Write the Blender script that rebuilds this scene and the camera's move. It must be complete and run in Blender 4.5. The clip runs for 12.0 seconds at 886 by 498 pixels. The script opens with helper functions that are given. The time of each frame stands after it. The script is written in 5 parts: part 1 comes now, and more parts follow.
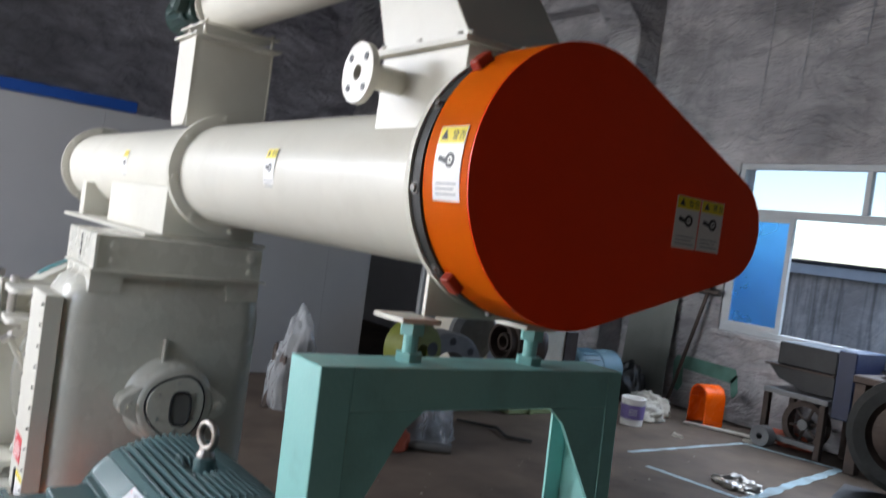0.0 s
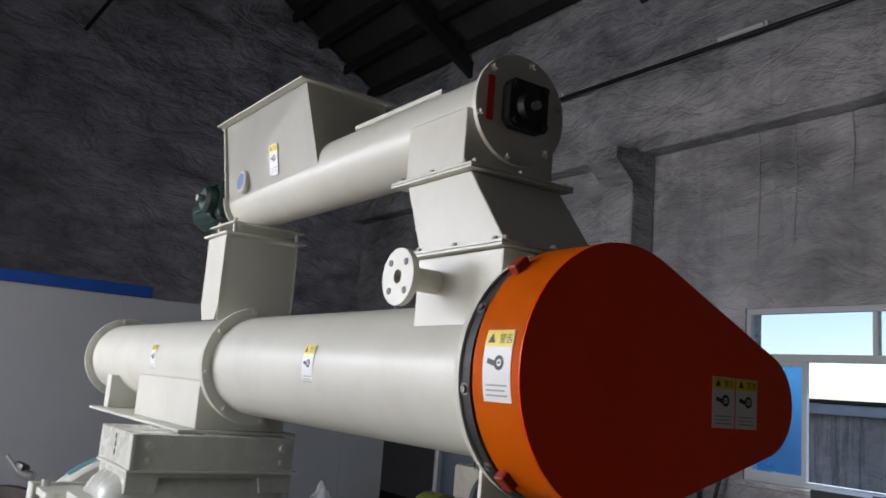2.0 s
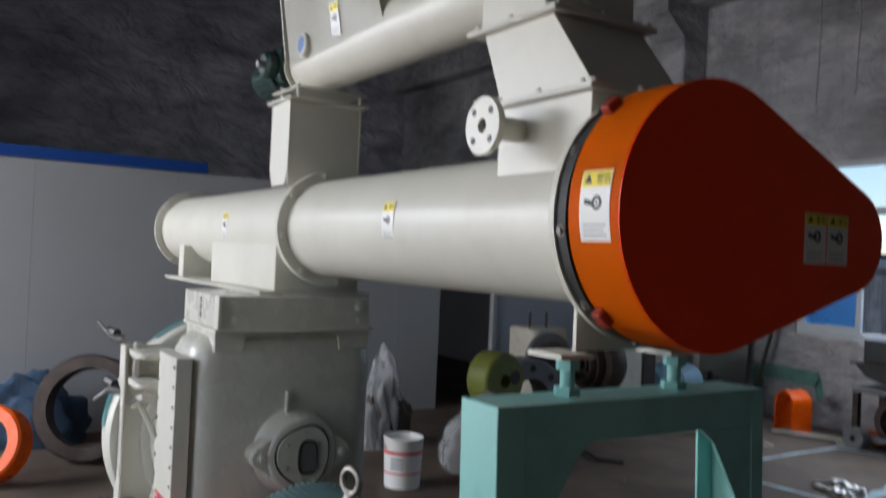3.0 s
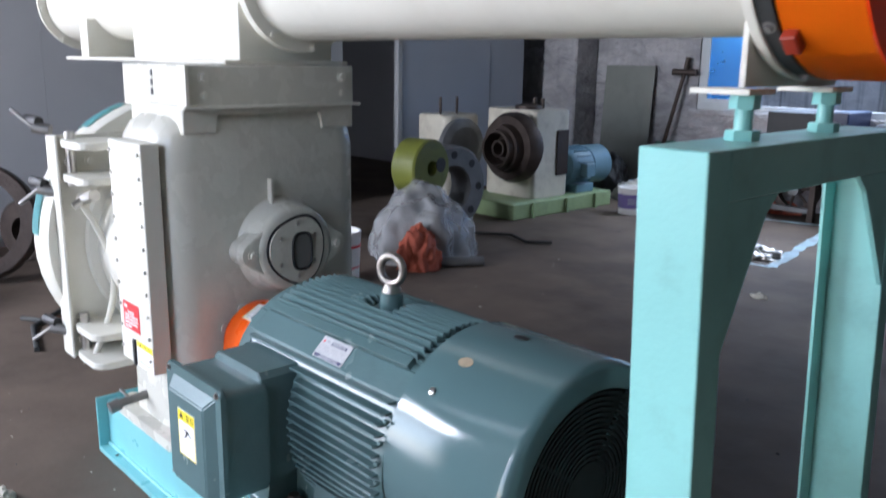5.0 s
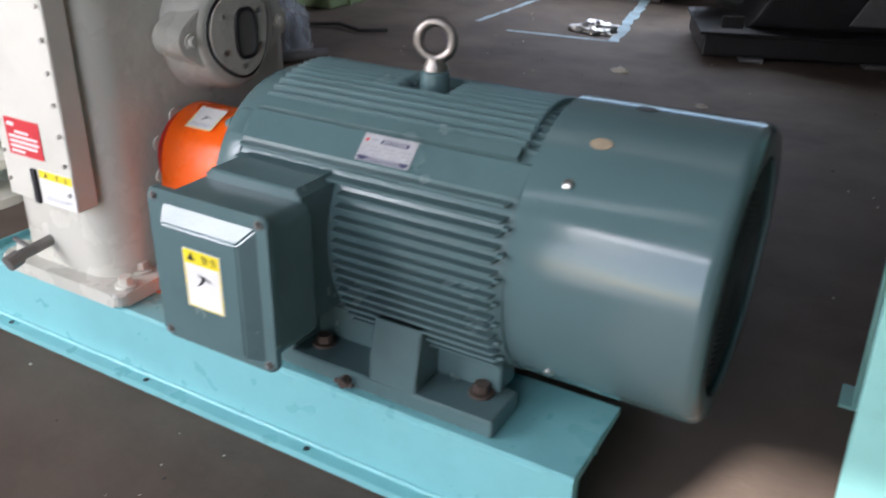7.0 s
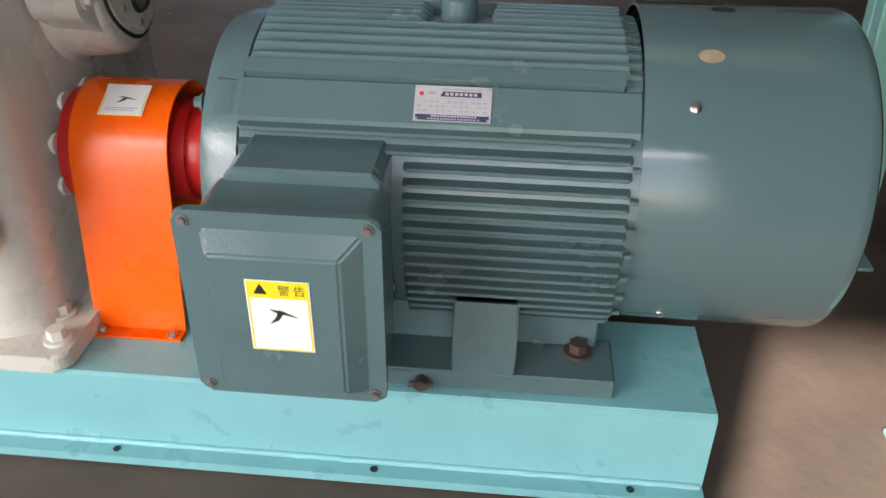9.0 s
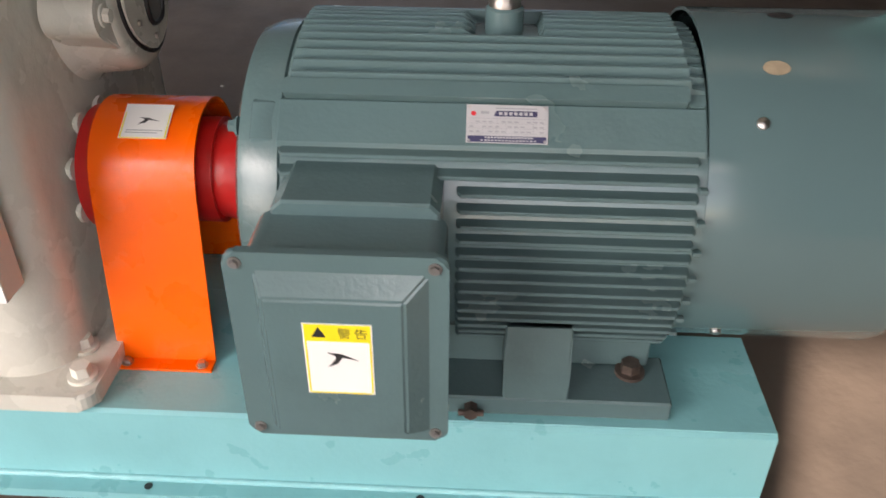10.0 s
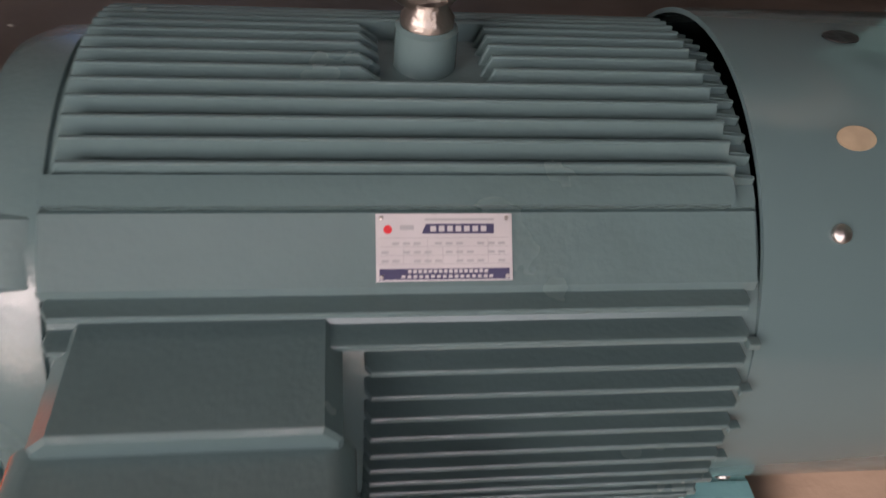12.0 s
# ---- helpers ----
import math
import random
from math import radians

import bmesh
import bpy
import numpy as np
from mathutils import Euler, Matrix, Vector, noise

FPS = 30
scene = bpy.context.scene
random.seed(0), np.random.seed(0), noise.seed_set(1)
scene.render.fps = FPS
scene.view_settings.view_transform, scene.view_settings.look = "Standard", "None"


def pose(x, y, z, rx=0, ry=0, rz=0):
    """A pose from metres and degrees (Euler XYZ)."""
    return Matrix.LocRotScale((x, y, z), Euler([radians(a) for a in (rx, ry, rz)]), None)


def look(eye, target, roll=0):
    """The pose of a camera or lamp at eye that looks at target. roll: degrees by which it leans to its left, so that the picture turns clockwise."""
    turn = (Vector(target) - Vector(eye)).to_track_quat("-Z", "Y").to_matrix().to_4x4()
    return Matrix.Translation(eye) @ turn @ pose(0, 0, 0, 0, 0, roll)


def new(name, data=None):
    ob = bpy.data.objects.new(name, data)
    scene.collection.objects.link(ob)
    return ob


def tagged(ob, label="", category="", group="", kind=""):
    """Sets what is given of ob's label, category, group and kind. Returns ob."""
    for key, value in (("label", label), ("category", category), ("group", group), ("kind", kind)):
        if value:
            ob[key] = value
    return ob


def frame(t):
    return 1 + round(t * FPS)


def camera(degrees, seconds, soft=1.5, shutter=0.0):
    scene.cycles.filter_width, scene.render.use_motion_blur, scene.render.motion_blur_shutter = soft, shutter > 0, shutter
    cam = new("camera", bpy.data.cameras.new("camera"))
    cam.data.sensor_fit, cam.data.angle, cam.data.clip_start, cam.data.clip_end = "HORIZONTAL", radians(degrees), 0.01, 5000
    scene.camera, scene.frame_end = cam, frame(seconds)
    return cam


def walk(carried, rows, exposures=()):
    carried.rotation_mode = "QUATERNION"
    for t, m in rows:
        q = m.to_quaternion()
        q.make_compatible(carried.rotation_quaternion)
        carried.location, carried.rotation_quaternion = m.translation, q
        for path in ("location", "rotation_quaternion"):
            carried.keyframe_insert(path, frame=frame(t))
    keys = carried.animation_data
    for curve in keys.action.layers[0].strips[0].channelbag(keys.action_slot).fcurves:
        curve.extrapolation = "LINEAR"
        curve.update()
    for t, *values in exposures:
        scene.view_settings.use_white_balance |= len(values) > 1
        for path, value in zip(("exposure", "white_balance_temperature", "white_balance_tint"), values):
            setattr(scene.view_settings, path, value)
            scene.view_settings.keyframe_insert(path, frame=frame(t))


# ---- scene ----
cam = camera(56.2, 12.0, shutter=0.6)
PATH = [
    (0, (2.343, -0.926, 1.605), (0.716, 0.236, 1.567), 7.8),
    (0.5, (2.359, -0.993, 1.648), (0.767, 0.212, 1.755), 4.6),
    (1, (2.368, -1.033, 1.679), (0.762, 0.135, 1.919), 2.8),
    (1.5, (2.365, -1.05, 1.69), (0.739, 0.073, 1.998), 2.7),
    (2, (2.362, -1.068, 1.685), (0.734, 0.045, 2.015), 4.5),
    (2.5, (2.343, -1.113, 1.659), (0.658, -0.05, 1.828), 3.9),
    (3, (2.303, -1.162, 1.621), (0.61, -0.097, 1.64), 2.6),
    (3.1, (2.294, -1.161, 1.615), (0.612, -0.081, 1.598), 2.4),
    (3.2, (2.278, -1.179, 1.603), (0.602, -0.089, 1.577), 3.8),
    (4.8, (1.726, -1.305, 1.48), (0.26, 0.013, 1.141), 1.0),
    (5, (1.673, -1.361, 1.469), (0.235, -0.045, 1.021), 0.9),
    (5.5, (1.471, -1.345, 1.427), (0.065, -0.013, 0.929), 2.0),
    (6, (1.273, -1.283, 1.361), (-0.025, 0.103, 0.735), 0.3),
    (6.5, (1.082, -1.413, 1.321), (0.053, 0.124, 0.561), -0.3),
    (7, (0.855, -1.513, 1.282), (-0.019, 0.056, 0.403), 1.5),
    (7.5, (0.649, -1.526, 1.257), (-0.171, 0.03, 0.304), 1.7),
    (7.7, (0.573, -1.533, 1.25), (-0.175, 0.047, 0.277), 2.9),
    (9.3, (0.038, -1.438, 1.248), (-0.055, 0.244, 0.17), 0.5),
    (9.5, (0.02, -1.421, 1.249), (-0.061, 0.259, 0.166), 0.8),
    (10, (-0.051, -1.37, 1.281), (-0.133, 0.288, 0.165), 0.3),
    (10.5, (-0.081, -1.267, 1.291), (0.009, 0.383, 0.165), 1.1),
    (11, (-0.046, -1.069, 1.271), (-0.029, 0.594, 0.159), 4.4),
    (11.5, (-0.074, -0.91, 1.242), (0.026, 0.67, 0.02), 4.3),
    (12, (-0.108, -0.763, 1.231), (0.143, 0.715, -0.094), 5.9),
]
EXPOSURES = [(0, 1.4, 5900, 12), (0.4, 0.98, 5900, 12), (1.5, 1.02, 5900, 13), (3.2, 0.85, 5850, 11), (4.8, 1.75, 5550, 14), (5.5, 1.6, 5550, 15), (6.4, 1.4, 5600, 15), (7.0, 1.4, 6000, 16), (7.7, 1.65, 6200, 15), (9.3, 1.42, 6700, 17), (10.4, 1.45, 7150, 22), (11, 1.33, 7300, 27), (12, 1.22, 7350, 31)]
walk(cam, [(t, look(eye, target, roll)) for t, eye, target, roll in PATH], EXPOSURES)


# ---- world and light ----
world = bpy.data.worlds.new("world")
world.use_nodes = True
scene.world = world
_wn = world.node_tree
_sky = _wn.nodes.new("ShaderNodeTexSky")
_sky.sky_type, _sky.sun_disc = "NISHITA", False
_sky.sun_elevation, _sky.sun_rotation = radians(34), radians(199)
_wn.links.new(_sky.outputs[0], _wn.nodes["Background"].inputs[0])
_wn.nodes["Background"].inputs[1].default_value = 0.12


def area_lamp(name, m, sx, sy, watts, colour):
    d = bpy.data.lights.new(name, "AREA")
    d.shape, d.size, d.size_y, d.energy, d.color = "RECTANGLE", sx, sy, watts, colour
    ob = new(name, d)
    ob.matrix_world = m
    return ob


_sun = bpy.data.lights.new("sun", "SUN")
_sun.energy, _sun.angle, _sun.color = 5.0, radians(1.0), (1.0, 0.93, 0.84)
sun = new("sun", _sun)
sun.matrix_world = look((0, 0, 30), (14.7, 42.0, 0))
# daylight standing in the two open doorways (sky above, yard below), the high band and the window
DAY = (1.0, 0.985, 0.97)
area_lamp("doorway_sky", look((-4.25, -3.8, 2.95), (-2.4, 0, 1.0)), 3.9, 0.6, 82, DAY)
area_lamp("doorway_yard", look((-4.25, -3.8, 1.3), (-3.4, 0, 1.2)), 3.9, 2.4, 58, DAY)
area_lamp("side_door_sky", look((0.45, -3.8, 2.85), (0.45, 0, 2.5)), 2.1, 0.25, 6, DAY)
area_lamp("side_door_yard", look((0.45, -3.8, 1.3), (0.45, 0, 1.2)), 2.1, 2.4, 8, DAY)
area_lamp("transom_daylight", look((-2.4, -3.8, 4.65), (-4.5, 2.0, 4.0)), 7.0, 0.8, 14, DAY)
area_lamp("window_daylight", look((-1.05, 6.8, 1.95), (-1.15, 5.9, 0.0)), 4.2, 1.8, 26, (0.88, 0.95, 1.0)).data.spread = radians(105)
# Fill lamp added to brighten the drive guard's face; no gate stands here.
area_lamp("gate_daylight", look((8.8, 0.5, 2.2), (0, 0.5, 1.6)), 4.0, 4.0, 4.5, (1.0, 0.98, 0.96))


# ---- materials ----
def material(name, colour, rough=0.5, metal=0.0, vary=0.12, scale=6.0, bump=0.0, bump_scale=60.0, dirt=None, dirt_amount=0.3, dirt_scale=3.0, spec=0.5, coat=0.0, island=0.0):
    m = bpy.data.materials.new(name)
    m.use_nodes = True
    nt = m.node_tree
    b = nt.nodes["Principled BSDF"]
    b.inputs["Roughness"].default_value = rough
    b.inputs["Metallic"].default_value = metal
    b.inputs["Specular IOR Level"].default_value = spec
    b.inputs["Coat Weight"].default_value = coat
    b.inputs["Coat Roughness"].default_value = 0.12
    tc = nt.nodes.new("ShaderNodeTexCoord")
    n1 = nt.nodes.new("ShaderNodeTexNoise")
    n1.inputs["Scale"].default_value, n1.inputs["Detail"].default_value = scale, 6
    nt.links.new(tc.outputs["Object"], n1.inputs["Vector"])
    ramp = nt.nodes.new("ShaderNodeValToRGB")
    c = Vector(colour[:3])
    ramp.color_ramp.elements[0].position, ramp.color_ramp.elements[1].position = 0.3, 0.7
    ramp.color_ramp.elements[0].color = (*(c * (1 - vary)), 1)
    ramp.color_ramp.elements[1].color = (*[min(1, v * (1 + vary)) for v in c], 1)
    nt.links.new(n1.outputs["Fac"], ramp.inputs[0])
    out = ramp.outputs[0]
    if dirt:
        n2 = nt.nodes.new("ShaderNodeTexNoise")
        n2.inputs["Scale"].default_value, n2.inputs["Detail"].default_value, n2.inputs["Roughness"].default_value = dirt_scale, 9, 0.65
        nt.links.new(tc.outputs["Object"], n2.inputs["Vector"])
        r2 = nt.nodes.new("ShaderNodeValToRGB")
        r2.color_ramp.elements[0].position, r2.color_ramp.elements[1].position = 0.5, 0.72
        r2.color_ramp.elements[0].color, r2.color_ramp.elements[1].color = (0, 0, 0, 1), (dirt_amount,) * 3 + (1,)
        nt.links.new(n2.outputs["Fac"], r2.inputs[0])
        mix = nt.nodes.new("ShaderNodeMix")
        mix.data_type = "RGBA"
        nt.links.new(r2.outputs[0], mix.inputs[0])
        nt.links.new(out, mix.inputs[6])
        mix.inputs[7].default_value = (*dirt, 1)
        out = mix.outputs[2]
    if island:
        info = nt.nodes.new("ShaderNodeObjectInfo")
        hv = nt.nodes.new("ShaderNodeHueSaturation")
        mr = nt.nodes.new("ShaderNodeMapRange")
        mr.inputs[3].default_value, mr.inputs[4].default_value = 1 - island, 1 + island
        nt.links.new(info.outputs["Random"], mr.inputs[0])
        nt.links.new(mr.outputs[0], hv.inputs["Value"])
        nt.links.new(out, hv.inputs["Color"])
        out = hv.outputs[0]
    nt.links.new(out, b.inputs["Base Color"])
    # roughness wanders a little with the grain
    rr = nt.nodes.new("ShaderNodeMapRange")
    rr.inputs[3].default_value, rr.inputs[4].default_value = max(0.03, rough - 0.1), min(1, rough + 0.1)
    n3 = nt.nodes.new("ShaderNodeTexNoise")
    n3.inputs["Scale"].default_value, n3.inputs["Detail"].default_value = scale * 3.1, 4
    nt.links.new(tc.outputs["Object"], n3.inputs["Vector"])
    nt.links.new(n3.outputs["Fac"], rr.inputs[0])
    nt.links.new(rr.outputs[0], b.inputs["Roughness"])
    if bump:
        nb = nt.nodes.new("ShaderNodeTexNoise")
        nb.inputs["Scale"].default_value, nb.inputs["Detail"].default_value = bump_scale, 5
        nt.links.new(tc.outputs["Object"], nb.inputs["Vector"])
        bp = nt.nodes.new("ShaderNodeBump")
        bp.inputs["Strength"].default_value, bp.inputs["Distance"].default_value = bump, 0.02
        nt.links.new(nb.outputs["Fac"], bp.inputs["Height"])
        nt.links.new(bp.outputs[0], b.inputs["Normal"])
    return m


CREAM = material("cream_machine_paint", (0.66, 0.64, 0.56), 0.38, 0, 0.04, 3, 0.04, 140, (0.42, 0.38, 0.3), 0.18, 5)
GREYPAINT = material("warm_grey_cast_paint", (0.60, 0.585, 0.51), 0.27, 0, 0.05, 3, 0.09, 40, (0.35, 0.32, 0.27), 0.2, 6)
ORANGE = material("orange_paint", (1.0, 0.125, 0.0), 0.28, 0, 0.04, 3, 0.02, 60, (0.6, 0.08, 0.005), 0.15, 6, 0.4)
# One guard paint in two colours: rim brightened as lit, face reddened as shaded.
LITORANGE = material("lit_orange_rim_paint", (1.0, 0.21, 0.0), 0.5, 0, 0.04, 3, 0.03, 90, (0.7, 0.12, 0.0), 0.15, 6, 0.08)
SHADEDORANGE = material("shaded_orange_face_paint", (0.92, 0.05, 0.0), 0.34, 0, 0.05, 2, 0.03, 70, (0.6, 0.03, 0.002), 0.2, 4, 0.25)
BRACKETRED = material("dark_red_bracket_paint", (0.3, 0.03, 0.01), 0.5, 0, 0.1, 12)
TEAL = material("turquoise_frame_paint", (0.22, 0.52, 0.54), 0.3, 0, 0.06, 4, 0.05, 90, (0.14, 0.32, 0.33), 0.18, 7)
WELDTEAL = material("glossy_turquoise_weld", (0.27, 0.58, 0.6), 0.16, 0, 0.05, 20, 0.25, 60)
STANDTEAL = material("sea_green_stand_paint", (0.26, 0.56, 0.53), 0.36, 0, 0.06, 4, 0.06, 90, (0.1, 0.2, 0.19), 0.3, 7)
MOTORBLUE = material("grey_teal_motor_paint", (0.094, 0.158, 0.162), 0.24, 0, 0.06, 3, 0.06, 130, (0.06, 0.1, 0.1), 0.25, 9, 0.6)
COVERBLUE = material("grey_teal_sheet_paint", (0.092, 0.155, 0.162), 0.14, 0, 0.04, 3, 0.015, 40, None, 0, 3, 0.6)
# Shade at the fan end is put into this near-black grille colour.
GRILLESHADE = material("grille_shade_colour", (0.012, 0.02, 0.021), 0.5, 0, 0.1, 8)
DARKGREEN = material("dark_green_gearmotor_paint", (0.006, 0.028, 0.022), 0.35, 0, 0.15, 12, 0.1, 80)
BLACK = material("black_iron", (0.012, 0.012, 0.013), 0.45, 0, 0.3, 9, 0.15, 60)
RUBBER = material("dark_rubber_gasket", (0.035, 0.037, 0.036), 0.6, 0, 0.2, 20, 0.1, 90)
EYESTEEL = material("forged_grey_steel", (0.36, 0.33, 0.3), 0.38, 1.0, 0.15, 30, 0.15, 150)
STEEL = material("bright_steel", (0.55, 0.53, 0.5), 0.32, 1.0, 0.12, 20, 0.08, 120)
GREYSTEEL = material("dull_grey_steel", (0.22, 0.21, 0.2), 0.5, 0.6, 0.2, 20, 0.1, 120)
RUSTY = material("brown_oiled_bolt", (0.1, 0.075, 0.062), 0.5, 0.4, 0.3, 40, 0.2, 200)
WHITE = material("white_label_film", (0.8, 0.79, 0.76), 0.4, 0, 0.03, 8)
YELLOW = material("yellow_label_band", (0.9, 0.72, 0.02), 0.4, 0, 0.04, 8)
INK = material("black_label_ink", (0.02, 0.02, 0.022), 0.5, 0, 0.1, 8)
GREYINK = material("grey_label_ink", (0.35, 0.36, 0.38), 0.5, 0, 0.1, 8)
REDLABEL = material("red_label_film", (0.62, 0.03, 0.04), 0.4, 0, 0.05, 8)
REDSHAFT = material("red_painted_coupling", (0.5, 0.012, 0.01), 0.35, 0, 0.08, 12, 0.06, 100)
PLATE = material("aluminium_nameplate", (0.5, 0.5, 0.51), 0.4, 0.25, 0.05, 30)
TAN = material("tan_plug", (0.36, 0.29, 0.2), 0.5, 0, 0.15, 40)
BLUECAP = material("blue_plastic_cap", (0.12, 0.2, 0.42), 0.4, 0, 0.08, 12)


# ---- mesh helpers ----
def part(name, bm, mat, parent=None, label=""):
    """Links a bmesh as one mesh object under a thing or a part."""
    me = bpy.data.meshes.new(name)
    bmesh.ops.recalc_face_normals(bm, faces=bm.faces[:])
    bm.to_mesh(me)
    bm.free()
    me.materials.append(mat)
    ob = new(name, me)
    if parent is not None:
        ob.parent = parent
    if label:
        ob["label"] = label
    return ob


def empty(name, label, category, group="", kind=""):
    ob = new(name)
    ob.empty_display_size = 0.1
    return tagged(ob, label, category, group, kind)


def smooth(ob, angle=40):
    for p in ob.data.polygons:
        p.use_smooth = True
    ob.data.set_sharp_from_angle(angle=radians(angle))
    return ob


def box(bm, x0, x1, y0, y1, z0, z1, bevel=0.0, segs=1, m=None):
    vs = [bm.verts.new(p) for p in ((x0, y0, z0), (x1, y0, z0), (x1, y1, z0), (x0, y1, z0), (x0, y0, z1), (x1, y0, z1), (x1, y1, z1), (x0, y1, z1))]
    fs = [bm.faces.new([vs[i] for i in f]) for f in ((0, 3, 2, 1), (4, 5, 6, 7), (0, 1, 5, 4), (1, 2, 6, 5), (2, 3, 7, 6), (3, 0, 4, 7))]
    if bevel:
        es = list({e for f in fs for e in f.edges})
        r = bmesh.ops.bevel(bm, geom=es, offset=bevel, segments=segs, profile=0.5, affect="EDGES")
        vs = list({v for f in r["faces"] for v in f.verts} | {v for v in vs if v.is_valid})
    if m is not None:
        bmesh.ops.transform(bm, matrix=m, verts=[v for v in vs if v.is_valid])
    return bm


def prism(bm, outline, axis, a, b, bevel=0.0, segs=1):
    """An outline of 2D points drawn out along an axis from a to b. x: points are (y, z); y: (x, z); z: (x, y)."""
    def at(p, d):
        return {"x": (d, p[0], p[1]), "y": (p[0], d, p[1]), "z": (p[0], p[1], d)}[axis]
    lo = [bm.verts.new(at(p, a)) for p in outline]
    hi = [bm.verts.new(at(p, b)) for p in outline]
    n = len(outline)
    fs = [bm.faces.new(lo), bm.faces.new(hi)] + [bm.faces.new((lo[i], lo[(i + 1) % n], hi[(i + 1) % n], hi[i])) for i in range(n)]
    if bevel:
        es = list(set(fs[0].edges) | set(fs[1].edges))
        bmesh.ops.bevel(bm, geom=es, offset=bevel, segments=segs, profile=0.5, affect="EDGES")
    return bm


def lathe(bm, profile, axis, centre, segs=48, arc=(0, 360)):
    """Turns a profile of (along, radius) about an axis through centre. Closed where the radius is 0."""
    cx, cy, cz = centre
    full = abs(arc[1] - arc[0]) >= 359.9
    n = segs if full else segs + 1
    rings = []
    for d, r in profile:
        ring = []
        for i in range(1 if r == 0 else n):
            a = radians(arc[0] + (arc[1] - arc[0]) * i / segs)
            u, v = r * math.cos(a), r * math.sin(a)
            ring.append(bm.verts.new({"x": (cx + d, cy + u, cz + v), "y": (cx + u, cy + d, cz + v), "z": (cx + u, cy + v, cz + d)}[axis]))
        rings.append(ring)
    for p, q in zip(rings, rings[1:]):
        for i in range(n if full else n - 1):
            j = (i + 1) % n
            if len(p) == 1 and len(q) == 1:
                continue
            if len(p) == 1:
                bm.faces.new((p[0], q[j], q[i]))
            elif len(q) == 1:
                bm.faces.new((p[i], p[j], q[0]))
            else:
                bm.faces.new((p[i], p[j], q[j], q[i]))
    return bm


def rod(bm, a, b, r, segs=12):
    a, b = Vector(a), Vector(b)
    m = Matrix.Translation((a + b) / 2) @ (b - a).to_track_quat("Z", "Y").to_matrix().to_4x4()
    bmesh.ops.create_cone(bm, cap_ends=True, segments=segs, radius1=r, radius2=r, depth=(b - a).length, matrix=m)
    return bm


def tube(name, points, r, mat, parent=None, label="", cyclic=False):
    """A bent rod or hose as a mesh."""
    bm = bmesh.new()
    pts = [Vector(p) for p in points]
    n, segs, rings = len(pts), 10, []
    for i, p in enumerate(pts):
        a, b = pts[(i - 1) % n if cyclic else max(i - 1, 0)], pts[(i + 1) % n if cyclic else min(i + 1, n - 1)]
        d = (b - a).normalized()
        side = d.cross(Vector((0.13, 0.31, 0.94))).normalized()
        up = side.cross(d)
        rings.append([bm.verts.new(p + r * (math.cos(2 * math.pi * k / segs) * side + math.sin(2 * math.pi * k / segs) * up)) for k in range(segs)])
    for i in range(n if cyclic else n - 1):
        p, q = rings[i], rings[(i + 1) % n]
        for k in range(segs):
            bm.faces.new((p[k], p[(k + 1) % segs], q[(k + 1) % segs], q[k]))
    if not cyclic:
        bm.faces.new(rings[0]), bm.faces.new(rings[-1])
    return smooth(part(name, bm, mat, parent, label), 60)


def bolt(name, place, way, r, h, mat, parent, washer=True):
    """A hexagon bolt head with its washer, standing on place and pointing along way."""
    bm = bmesh.new()
    m = Matrix.Translation(place) @ Vector(way).to_track_quat("Z", "Y").to_matrix().to_4x4()
    if washer:
        bmesh.ops.create_cone(bm, cap_ends=True, segments=16, radius1=r * 1.45, radius2=r * 1.45, depth=h * 0.3, matrix=m @ Matrix.Translation((0, 0, h * 0.15)))
    bmesh.ops.create_cone(bm, cap_ends=True, segments=6, radius1=r, radius2=r * 0.93, depth=h, matrix=m @ Matrix.Translation((0, 0, h * 0.65)))
    return part(name, bm, mat, parent)


def arc_points(cy, cz, r, a0, a1, n):
    return [(cy + r * math.cos(radians(a0 + (a1 - a0) * i / n)), cz + r * math.sin(radians(a0 + (a1 - a0) * i / n))) for i in range(n + 1)]


def rounded(x0, x1, y0, y1, r, n=5):
    return (arc_points(x1 - r, y1 - r, r, 0, 90, n) + arc_points(x0 + r, y1 - r, r, 90, 180, n)
            + arc_points(x0 + r, y0 + r, r, 180, 270, n) + arc_points(x1 - r, y0 + r, r, 270, 360, n))


def wall_with_holes(bm, axis, d0, d1, u0, u1, z0, z1, holes):
    """A thick wall from d0 to d1 across, u0 to u1 along, z0 to z1 high, with openings (ua, ub, za, zb)."""
    us = sorted({u0, u1, *[h[0] for h in holes], *[h[1] for h in holes]})
    zs = sorted({z0, z1, *[h[2] for h in holes], *[h[3] for h in holes]})
    for a, b in zip(us, us[1:]):
        for c, d in zip(zs, zs[1:]):
            mu, mz = (a + b) / 2, (c + d) / 2
            if any(h[0] < mu < h[1] and h[2] < mz < h[3] for h in holes):
                continue
            if axis == "y":
                box(bm, a, b, d0, d1, c, d)
            else:
                box(bm, d0, d1, a, b, c, d)
    bmesh.ops.remove_doubles(bm, verts=bm.verts[:], dist=0.0005)
    return bm


# ---- the hall ----
def concrete(name, base, dark, scale, bump, bscale, rough=0.9):
    return material(name, base, rough, 0, 0.22, scale, bump, bscale, dark, 0.75, scale * 0.45, 0.25)


